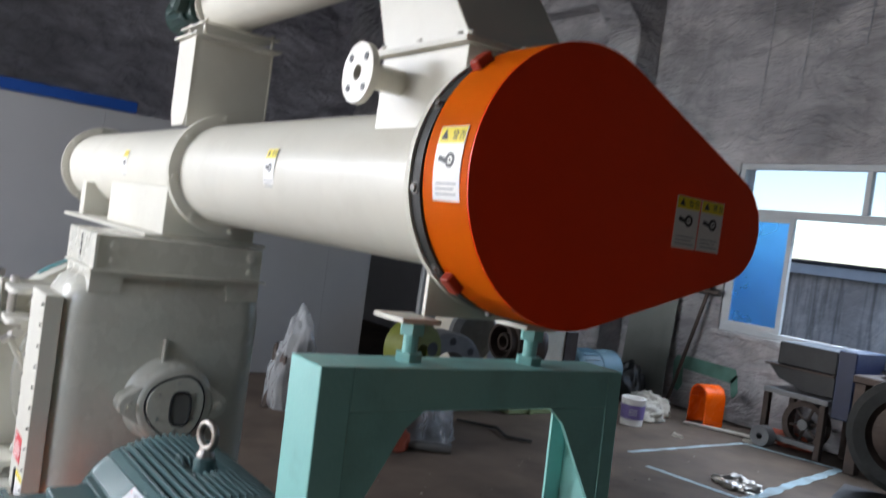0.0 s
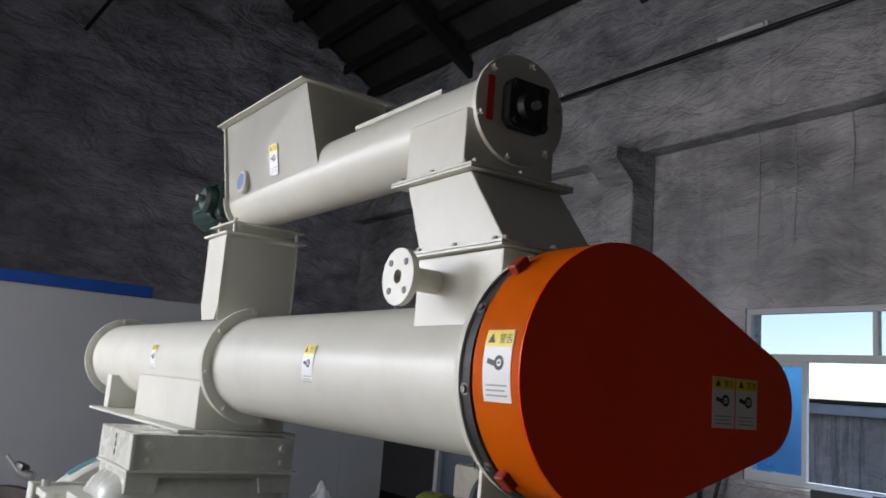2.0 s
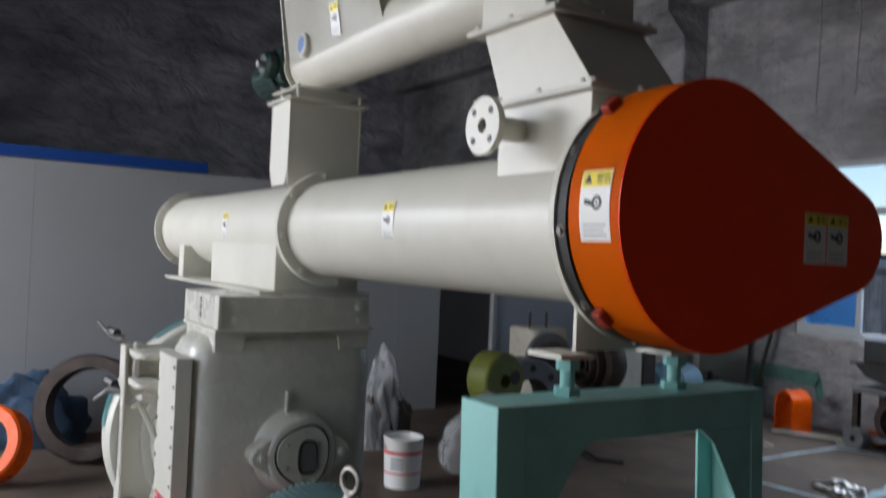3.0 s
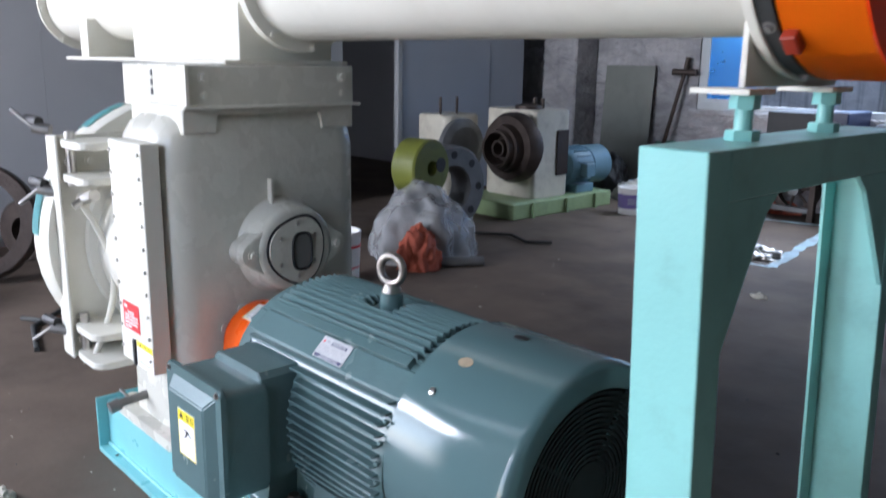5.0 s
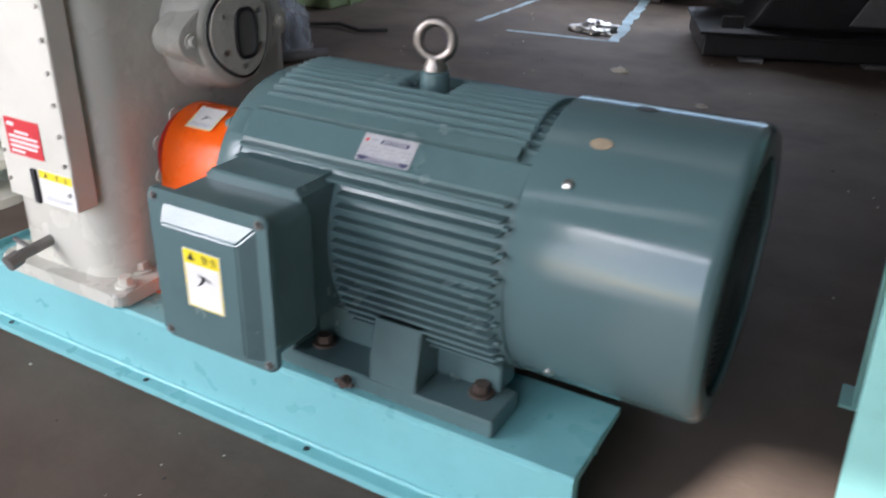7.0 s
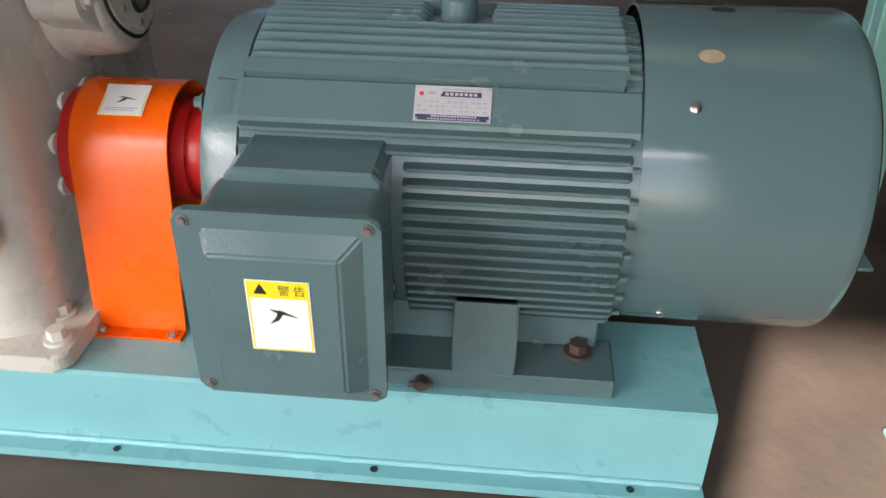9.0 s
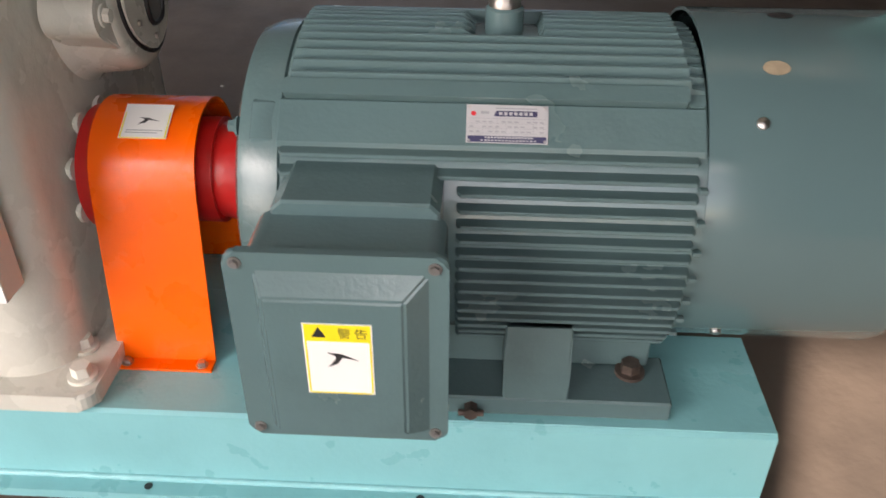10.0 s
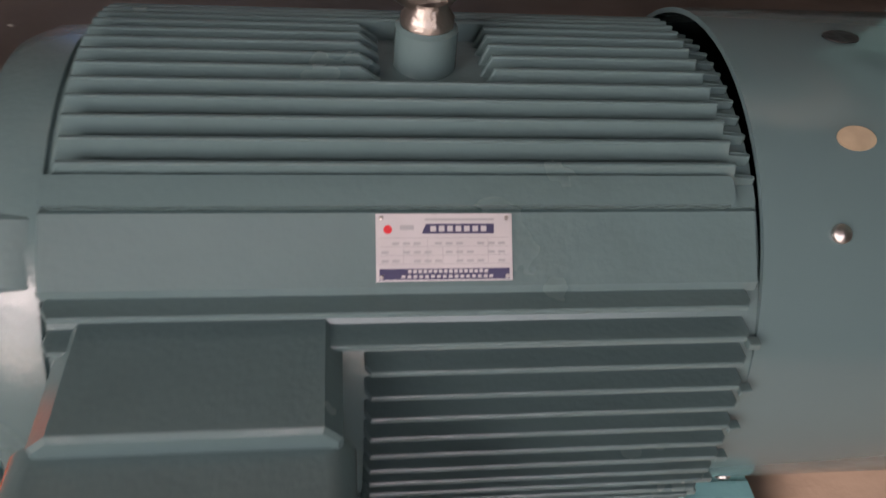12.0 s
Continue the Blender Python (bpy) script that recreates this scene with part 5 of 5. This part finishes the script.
def far_mill():
    """A second pellet mill without its door, on a green base, with its motor."""
    b = empty("spare_pellet_mill", "half-built cream pellet mill with bare iron rotor on a green base", "pellet mill")
    part("base", box(bmesh.new(), -4.35, -3.5, 4.25, 5.75, 0.0, 0.15, 0.01), BGGREEN, b, "pale green steel base")
    for y in (4.5, 5.0, 5.45):
        part("base_rib", box(bmesh.new(), -3.497, -3.47, y, y + 0.03, 0.0, 0.15, 0.003), BGGREEN, b)
    hb = part("housing", prism(bmesh.new(), rounded(-4.25, -3.6, 4.62, 5.15, 0.05), "z", 0.152, 1.0, 0.02, 2), BGCREAM, b)
    part("dark_panel", box(bmesh.new(), -3.598, -3.585, 4.95, 5.12, 0.36, 0.8, 0.004), IRON, hb)
    bm = bmesh.new()
    lathe(bm, [(-0.16, 0.0), (-0.16, 0.05), (-0.03, 0.055), (-0.03, 0.075), (-0.15, 0.08), (-0.15, 0.13), (0.0, 0.14), (0.0, 0.165), (-0.06, 0.17), (-0.06, 0.2), (-0.14, 0.21), (-0.14, 0.28), (-0.2, 0.31), (-0.26, 0.31), (-0.27, 0.26), (-0.36, 0.24), (-0.36, 0)], "y", (0, 0, 0), 40)
    r = smooth(part("rotor", bm, IRON, b, "dark iron rotor with stepped rings"))
    r.matrix_local = pose(-3.74, 4.235, 0.65, 180, 0, 0) @ Matrix.Scale(1.08, 4)
    part("cap", lathe(bmesh.new(), [(1.0, 0), (1.0, 0.14), (1.035, 0.13), (1.05, 0.06), (1.05, 0)], "z", (-3.85, 4.8, 0), 24), IRON, b)
    for x, y in ((-3.8, 4.95), (-3.95, 5.0)):
        part("lifting_eye", rod(bmesh.new(), (x, y, 1.0), (x, y, 1.1), 0.02, 8), IRON, b)
    m = empty("spare_motor", "small blue-grey finned electric motor behind the spare mill", "electric motor")
    bm = bmesh.new()
    lathe(bm, [(0, 0), (0, 0.16), (0.04, 0.19), (0.30, 0.19), (0.31, 0.2), (0.58, 0.2), (0.61, 0.17), (0.61, 0)], "y", (-3.75, 5.22, 0.41), 32)
    smooth(part("motor_can", bm, BGBLUE, m))
    for k in range(20):
        a = radians(18 * k)
        f = part("fin", box(bmesh.new(), -0.004, 0.004, 5.27, 5.5, 0.185, 0.208), BGBLUE, m)
        f.matrix_local = Matrix.Translation((-3.75, 0, 0.41)) @ Matrix.Rotation(a, 4, "Y")
    part("terminal_box", box(bmesh.new(), -3.57, -3.48, 5.30, 5.44, 0.32, 0.46, 0.01), BGBLUE, m)
    part("foot", box(bmesh.new(), -3.92, -3.58, 5.27, 5.55, 0.151, 0.24, 0.01), BGBLUE, m)
    # second bare housing behind it
    h = empty("spare_housing", "cream cast housing with upright studs", "machine part")
    part("casting", prism(bmesh.new(), rounded(-4.75, -4.3, 4.12, 4.6, 0.08), "z", 0.0, 0.93, 0.03, 2), BGCREAM, h)
    part("disc", lathe(bmesh.new(), [(-4.3, 0), (-4.3, 0.28), (-4.24, 0.28), (-4.22, 0.2), (-4.22, 0)], "x", (0, 4.3, 0.62), 32), GREYIRON, h)
    for y in (4.18, 4.4):
        part("stud", rod(bmesh.new(), (-4.45, y, 0.93), (-4.45, y, 1.1), 0.014, 8), IRON, h)


far_mill()


def die_ring(name, m, r0, r1, w, mat, lab, cat="die ring", holes=0):
    bm = bmesh.new()
    lathe(bm, [(-w / 2, r0), (-w / 2, r1 - 0.015), (-w / 2 + 0.015, r1), (w / 2 - 0.015, r1), (w / 2, r1 - 0.015), (w / 2, r0), (-w / 2, r0)], "z", (0, 0, 0), 44)
    ob = smooth(part(name, bm, mat))
    ob.matrix_world = m
    return tagged(ob, lab, cat)


g = die_ring("die_ring", pose(-3.66, 3.52, 0.37, 90, 0, 88), 0.2, 0.37, 0.26, GREYIRON, "grey iron die ring with bolt holes standing on edge")
for k in range(8):
    a = radians(45 * k)
    part("bolt_hole", lathe(bmesh.new(), [(0.129, 0), (0.129, 0.035), (0.133, 0.035), (0.133, 0)], "z", (0.29 * math.cos(a), 0.29 * math.sin(a), 0), 14), BLACK, g)
d = die_ring("painted_hub", pose(-3.32, 2.95, 0.62, 90, 0, 100), 0.06, 0.23, 0.24, OLIVE, "yellow-green painted hub leaning by the die ring", "machine part")
part("dark_bore", lathe(bmesh.new(), [(0.12, 0), (0.12, 0.06), (0.124, 0.06), (0.124, 0)], "z", (0.11, 0.02, 0), 18), BLACK, d)
die_ring("iron_hoop", pose(-4.25, -0.05, 0.39, 78, 0, 62), 0.29, 0.39, 0.16, IRON, "dark iron hoop standing on edge by the partition", "hoop")
die_ring("orange_ring", pose(-3.85, -0.72, 0.26, 72, 0, 50), 0.17, 0.255, 0.16, ORANGE, "orange painted iron ring on the floor", "ring")
die_ring("iron_drum", pose(-4.75, 0.55, 0.22, 90, 0, 30), 0.1, 0.22, 0.5, IRON, "grey iron drum lying by the partition", "drum")


def heap(name, centre, size, mat, lab, cat, seed, crumple=0.25, n=26):
    """A slumped crumpled pile with folds."""
    bm = bmesh.new()
    bmesh.ops.create_icosphere(bm, subdivisions=5, radius=1.0)
    off = Vector((seed * 3.1, seed * 1.7, seed))
    for v in bm.verts:
        d = v.co.normalized()
        k = 1 + crumple * noise.noise(d * 1.7 + off) + crumple * 0.6 * noise.noise(d * 4.3 + off) + crumple * 0.35 * abs(noise.noise(d * 9 + off))
        p = Vector((d.x * size[0] * k, d.y * size[1] * k, d.z * size[2] * k))
        v.co = Vector(centre) + Vector((p.x, p.y, max(p.z, 0.001) if p.z > -0.02 else 0.001))
    bmesh.ops.remove_doubles(bm, verts=bm.verts[:], dist=0.0008)
    return tagged(smooth(part(name, bm, mat), 70), lab, cat)


heap("plastic_sheet", (-3.0, 2.72, 0), (0.36, 0.42, 0.5), FILM, "crumpled clear plastic sheet over machine parts", "plastic sheet", 2, 0.16)
heap("covered_casting", (-3.12, 2.82, 0), (0.30, 0.34, 0.43), IRON, "dark iron parts under the plastic sheet", "machine parts", 5, 0.35)
heap("red_rag", (-2.72, 2.42, 0), (0.15, 0.17, 0.26), BROWNRED, "brick red cloth bundle beside the plastic sheet", "cloth", 7, 0.3)
heap("plastic_bag", (-3.9, 2.2, 0), (0.18, 0.24, 0.74), FILM, "tall clear plastic bag by the partition", "plastic bag", 9, 0.18)
heap("bag_filling", (-3.9, 2.2, 0), (0.16, 0.24, 0.55), IRON, "dark parts inside the clear bag", "machine parts", 3, 0.3)
heap("blue_cloth", (-4.95, -0.5, 0), (0.2, 0.5, 0.5), DENIM, "dark blue cloth bundle against the partition", "cloth", 4, 0.3)
heap("white_rag", (-3.2, 5.85, 0), (0.14, 0.2, 0.13), CARD, "pale crumpled rag on the floor", "cloth", 6, 0.35)
heap("white_sack", (-3.55, 6.25, 0), (0.25, 0.2, 0.2), CARD, "pale crumpled sack near the wall", "sack", 8, 0.3)
heap("red_rag", (-2.2, 6.75, 0), (0.25, 0.12, 0.12), BROWNRED, "red rag on the floor by the wall", "cloth", 11, 0.3)
heap("dark_sack", (-4.15, 6.5, 0), (0.3, 0.25, 0.42), BLACK, "black sack slumped by the wall", "sack", 12, 0.2)
heap("metal_swarf", (-1.32, 4.7, 0), (0.16, 0.12, 0.07), STEEL, "small pile of shiny metal shavings", "metal swarf", 13, 0.5)
for k, (x, y, r) in enumerate(((-0.74, 3.61, 0.05), (-1.17, -0.75, 0.06), (-0.1, 3.1, 0.03), (-1.7, -1.05, 0.03), (0.1, -0.62, 0.012), (-0.9, -0.7, 0.015), (-2.6, 5.6, 0.05), (-2.3, 6.3, 0.06))):
    heap("paper_scrap", (x, y, 0), (r, r * 0.7, r * 0.5), CARD, "small crumpled scrap of paper on the floor", "paper scrap", 20 + k, 0.5)


def floor_grit():
    """Fine pale flakes and dark crumbs strewn over the concrete."""
    rnd = random.Random(4)
    for nm, mat, n, lab in (("floor_flakes", CARD, 170, "tiny pale flakes strewn on the concrete"), ("floor_crumbs", BLACK, 150, "tiny dark crumbs strewn on the concrete")):
        bm = bmesh.new()
        for k in range(n):
            x, y = rnd.uniform(-2.6, 1.8), rnd.choice((rnd.uniform(-2.2, -0.42), rnd.uniform(-1.2, -0.42), rnd.uniform(0.9, 5.5)))
            r = rnd.uniform(0.002, 0.007) * (1.6 if y > 0.9 else 1)
            a = rnd.uniform(0, 6.28)
            lo = [bm.verts.new((x + r * rnd.uniform(0.5, 1.3) * math.cos(a + 1.26 * i), y + r * rnd.uniform(0.4, 1) * math.sin(a + 1.26 * i), 0.0005)) for i in range(5)]
            t = bm.verts.new((x, y, 0.0005 + r * 0.5))
            for i in range(5):
                bm.faces.new((lo[i], lo[(i + 1) % 5], t))
        tagged(part(nm, bm, mat), lab, "grit", kind="stuff")


floor_grit()


def pail(place, r, h, body, bands, lab):
    p = empty("paint_pail", lab, "pail")
    p.location = place
    smooth(part("bucket", lathe(bmesh.new(), [(0.0, 0), (0.0, r * 0.9), (h, r), (h + 0.008, r + 0.006), (h + 0.016, r), (h + 0.012, r * 0.93), (h - 0.03, r * 0.92), (h - 0.03, 0)], "z", (0, 0, 0), 32), body, p))
    for z0, z1, mat in bands:
        f0, f1 = 0.9 + 0.1 * z0, 0.9 + 0.1 * z1
        smooth(part("band", lathe(bmesh.new(), [(h * z0, r * f0 + 0.002), (h * z1, r * f1 + 0.002)], "z", (0, 0, 0), 32), mat, p))
    bm = bmesh.new()
    for k in range(3):
        box(bm, r * 0.955 + 0.001, r * 0.955 + 0.004, -r * 0.35, r * 0.3, h * (0.42 + 0.09 * k), h * (0.46 + 0.09 * k))
    t = part("printed_text", bm, GREYINK, p)
    t.rotation_euler = (0, 0, radians(-45))
    tube("wire_handle", [(0, (r + 0.01) * math.cos(radians(a)), h * 0.9 - 0.5 * r * math.sin(radians(a))) for a in range(0, 181, 15)], 0.004, STEEL, p)


pail((-2.78, 1.78, 0.001), 0.14, 0.33, WHITE, ((0.72, 0.78, REDLABEL), (0.3, 0.335, REDLABEL)), "white paint pail with red bands on the floor")
pail((-3.06, 5.46, 0.001), 0.12, 0.25, WHITE, ((0.25, 0.8, material("violet_label", (0.16, 0.12, 0.3), 0.5)),), "white pail with a violet label beside the green base")


def leaning():
    o = part("orange_arch", bmesh.new(), ORANGE)
    bm = bmesh.new()
    pts = [(-0.135, 0.0), (-0.135, 0.28)] + arc_points(0, 0.28, 0.135, 180, 0, 16) + [(0.135, 0.28), (0.135, 0.0)]
    inn = [(p[0] * 0.9, p[1] - (0.016 if p[1] > 0.28 else 0)) for p in pts]
    prism(bm, pts + inn[::-1], "y", -0.12, 0.12)
    bm.to_mesh(o.data)
    bm.free()
    o.matrix_world = pose(-2.98, 6.5, 0.001, 0, 0, -14)
    smooth(o, 30)
    tagged(o, "spare orange arched sheet guard standing on the floor", "machine guard")
    p = part("leaning_sheet", box(bmesh.new(), -0.34, 0.34, -0.006, 0.006, 0, 1.42, 0.002), LEANGREY)
    p.matrix_world = pose(-4.2, 6.86, 0.004, -3.5, 0, 0)
    tagged(p, "grey-green metal sheet leaning on the wall", "metal sheet")
    t = empty("pipe_stand", "rusty iron pole with a cross head leaning on the wall", "iron pole")
    part("pole", rod(bmesh.new(), (-3.74, 6.8, 0.0), (-3.46, 6.92, 1.38), 0.022, 10), IRON, t)
    part("cross_head", rod(bmesh.new(), (-3.6, 6.9, 1.36), (-3.32, 6.93, 1.36), 0.035, 10), IRON, t)
    part("spike", rod(bmesh.new(), (-3.46, 6.92, 1.33), (-3.44, 6.94, 1.52), 0.03, 10), IRON, t)
    b = part("board", box(bmesh.new(), -0.55, 0.55, -0.04, 0.04, 0.001, 0.02, 0.002), CARD)
    b.matrix_world = pose(-2.55, 6.5, 0, 0, 0, 28)
    tagged(b, "pale wooden board lying on the floor", "board")
    tagged(tube("roller_bar", [(-2.8, 2.3, 0.04), (-2.62, 2.55, 0.04), (-2.46, 2.82, 0.035)], 0.035, GREYIRON), "grey iron roller bar lying on the floor", "iron bar")
    for pts in ([(-3.3, 3.5, 0.02), (-3.0, 3.7, 0.025), (-2.75, 3.6, 0.02), (-2.6, 3.75, 0.02)], [(-3.2, -0.1, 0.012), (-3.0, 0.02, 0.012), (-2.8, 0.2, 0.012)], [(-3.4, 0.3, 0.012), (-3.0, -0.1, 0.012), (-2.6, -0.2, 0.012)]):
        tagged(tube("black_hose", pts, 0.014, RUBBER), "black rubber hose end lying on the floor", "hose")


leaning()


def old_machine():
    """Dark oily planing machine below the window, with a feed trough over its wheel."""
    m = empty("old_machine", "dark oily iron machine with a feed trough under the window", "old machine")
    part("trough_top", box(bmesh.new(), -2.23, -1.64, 6.46, 6.95, 0.80, 1.02, 0.012, 2), BLACK, m)
    part("trough", prism(bmesh.new(), [(-2.34, 0.80), (-2.34, 0.775), (-2.22, 0.66), (-1.95, 0.585), (-1.66, 0.585), (-1.66, 0.797)], "y", 6.5, 6.92, 0.004), BLACK, m)
    part("lip", box(bmesh.new(), -2.36, -1.65, 6.455, 6.497, 0.775, 0.795, 0.003), IRON, m)
    part("side_panel", box(bmesh.new(), -1.63, -1.455, 6.44, 6.96, 0.42, 1.045, 0.01), NAVY, m, "dark blue painted side panel")
    part("table", box(bmesh.new(), -2.3, -1.64, 6.40, 6.95, 0.515, 0.565, 0.008), GREYIRON, m, "worn grey table edge")
    for x, y in ((-2.27, 6.45), (-1.70, 6.45), (-2.27, 6.9), (-1.70, 6.9)):
        part("leg", box(bmesh.new(), x - 0.03, x + 0.03, y - 0.03, y + 0.03, 0, 0.513, 0.005), IRON, m)
    w = smooth(part("wheel", lathe(bmesh.new(), [(-0.04, 0.17), (-0.045, 0.225), (0.045, 0.225), (0.04, 0.17), (-0.04, 0.17)], "y", (-1.93, 6.6, 0.27), 36), IRON, m))
    for k in range(6):
        part("spoke", rod(bmesh.new(), (-1.93, 6.6, 0.27), (-1.93 + 0.18 * math.cos(radians(60 * k + 12)), 6.6, 0.27 + 0.18 * math.sin(radians(60 * k + 12))), 0.014, 8), IRON, w)
    part("hub", lathe(bmesh.new(), [(-0.07, 0), (-0.07, 0.05), (0.07, 0.05), (0.07, 0)], "y", (-1.93, 6.6, 0.27), 20), GREYIRON, w)
    part("foot_roller", lathe(bmesh.new(), [(-0.06, 0.03), (-0.06, 0.1), (0.06, 0.1), (0.06, 0.03), (-0.06, 0.03)], "y", (-2.19, 6.33, 0.101), 24), GREYIRON, m)
    part("cross_tie", box(bmesh.new(), -2.24, -1.72, 6.41, 6.46, 0.08, 0.13, 0.005), GREYIRON, m)
    # low bench heaped with dark parts beside it
    b = empty("machine_bench", "dark oily iron workbench under the window", "workbench")
    part("top", box(bmesh.new(), -1.40, 0.1, 6.3, 6.97, 0.80, 0.87, 0.01), IRON, b)
    for x in (-1.33, 0.0):
        for y in (6.36, 6.9):
            part("leg", box(bmesh.new(), x - 0.05, x + 0.05, y - 0.05, y + 0.05, 0, 0.80, 0.005), IRON, b)
    part("shelf", box(bmesh.new(), -1.38, 0.05, 6.35, 6.95, 0.38, 0.42, 0.004), IRON, b)
    heap("bench_clutter", (-0.75, 6.65, 0.871), (0.5, 0.25, 0.12), BLACK, "dark oily parts piled on the bench", "machine parts", 15, 0.4)
    heap("shelf_clutter", (-0.75, 6.65, 0.421), (0.5, 0.25, 0.2), IRON, "dark iron parts on the bench shelf", "machine parts", 16, 0.4)


old_machine()


def trolley():
    """Black oily machine on a low steel chassis, with a big wheel on its end."""
    t = empty("machine_trolley", "black oily machine on a low steel chassis with a big wheel", "trolley")
    t.matrix_world = pose(-0.4, 4.27, 0, 0, 0, 20)
    part("chassis", box(bmesh.new(), 0.0, 2.4, 0.0, 0.9, 0.03, 0.17, 0.012, 2), BLACK, t)
    part("deck_lip", box(bmesh.new(), -0.03, 2.43, -0.03, 0.93, 0.172, 0.192, 0.004), BLACK, t)
    for x in (0.25, 1.05, 1.9):
        part("foot_pad", box(bmesh.new(), x, x + 0.16, -0.02, 0.09, 0.0, 0.029, 0.006), GREYIRON, t)
    part("end_lug", box(bmesh.new(), 0.1, 0.24, -0.025, 0.0, 0.22, 0.3, 0.006), BLACK, t)
    body = prism(bmesh.new(), [(0.3, 0.193), (2.3, 0.193), (2.3, 1.05), (1.2, 1.05), (0.75, 0.75), (0.45, 0.45)], "y", 0.2, 0.8, 0.02, 2)
    part("body", body, BLACK, t)
    part("side_cover", prism(bmesh.new(), [(0.95, 0.24), (1.55, 0.24), (1.45, 0.62), (1.2, 0.7)], "y", 0.17, 0.199, 0.006), GREYIRON, t, "dull grey bolted side cover")
    w = smooth(part("tyre", lathe(bmesh.new(), [(-0.07, 0.29), (-0.08, 0.37), (-0.04, 0.42), (0.04, 0.42), (0.08, 0.37), (0.07, 0.29), (-0.07, 0.29)], "y", (0.35, 0.95, 0.62), 40), RUBBER, t))
    part("rim", lathe(bmesh.new(), [(-0.05, 0.05), (-0.06, 0.10), (-0.03, 0.25), (-0.06, 0.29), (0.06, 0.29), (0.03, 0.25), (0.06, 0.10), (0.05, 0.05), (-0.05, 0.05)], "y", (0.35, 0.95, 0.62), 32), IRON, w)
    part("hub", lathe(bmesh.new(), [(-0.15, 0), (-0.15, 0.045), (0.09, 0.045), (0.09, 0)], "y", (0.35, 0.95, 0.62), 20), GREYIRON, w)


trolley()
# edges of a pale blue window light patch, painted on the floor as strips
for a, b, w in (((-2.26, 4.54), (-2.29, 6.2), 0.05), ((-2.29, 6.2), (-1.45, 6.4), 0.05), ((-1.45, 6.4), (-1.08, 4.45), 0.09), ((-1.9, 4.35), (-1.08, 4.45), 0.05)):
    a, b = Vector((*a, 0)), Vector((*b, 0))
    u = (b - a).normalized()
    sd = Vector((-u.y, u.x, 0))
    bm = bmesh.new()
    n = 24
    le = [bm.verts.new(a + (b - a) * i / n + sd * w * (0.5 + 0.35 * noise.noise(Vector((i * 0.7, w, a.x)))) + Vector((0, 0, 0.003))) for i in range(n + 1)]
    ri = [bm.verts.new(a + (b - a) * i / n - sd * w * (0.5 + 0.35 * noise.noise(Vector((i * 0.7, w, 5 + a.x)))) + Vector((0, 0, 0.003))) for i in range(n + 1)]
    for i in range(n):
        bm.faces.new((ri[i], ri[i + 1], le[i + 1], le[i]))
    tagged(part("floor_line", bm, LIGHTEDGE), "uneven pale blue edge of a window light patch, painted on the concrete floor", "floor marking", kind="structure")
# smear of green paint on the plaster
bm = bmesh.new()
for x0, x1, z0, z1 in ((-3.74, -3.0, 0.44, 0.57), (-3.86, -3.70, 0.2, 0.56), (-3.08, -2.97, 0.28, 0.49)):
    prism(bm, [(x0 + 0.03, z0), (x1 - 0.05, z0 - 0.03), (x1, z0 + 0.05), (x1 - 0.03, z1), (x0 + 0.05, z1 + 0.02), (x0, z1 - 0.06)], "y", 6.994, 6.999)
tagged(part("wall_paint_smear", bm, GREENSMEAR), "smeared green paint on the plaster wall", "paint mark", kind="structure")


def ceiling_things():
    for x in (-6.5, -3.2):
        l = empty("tube_lamp", "unlit white fluorescent tube on the wall conduit", "tube lamp", "wall tube lamps")
        part("tube", rod(bmesh.new(), (x - 0.3, 6.62, 5.97), (x + 0.3, 6.62, 5.97), 0.02, 12), WHITE, l)
        part("holder", box(bmesh.new(), x - 0.33, x + 0.33, 6.64, 6.68, 5.95, 6.01, 0.004), WHITE, l)
    c = tube("wall_conduit", [(-12, 6.66, 5.92), (-6, 6.66, 5.925), (0, 6.66, 5.92), (6, 6.66, 5.92)], 0.03, BLACK)
    tagged(c, "black cable conduit along the ring beam", "conduit", kind="structure")
    for x, z0, z1 in ((-3.2, 3.4, 5.0), (-2.75, 3.5, 4.9), (-2.1, 4.0, 5.0)):
        tagged(tube("wall_cable", [(x, 6.99, z0), (x + 0.03, 6.99, (z0 + z1) / 2), (x, 6.99, z1)], 0.006, GREYINK), "thin black cable down the plaster wall", "cable", kind="structure")
    r = tube("hanging_rod", [(-10, 0.88, 6.35), (-10, 1.25, 7.1), (-10, 1.7, 8.0)], 0.03, BLACK)
    tagged(r, "black rod hanging from the roof", "rod", kind="structure")


ceiling_things()
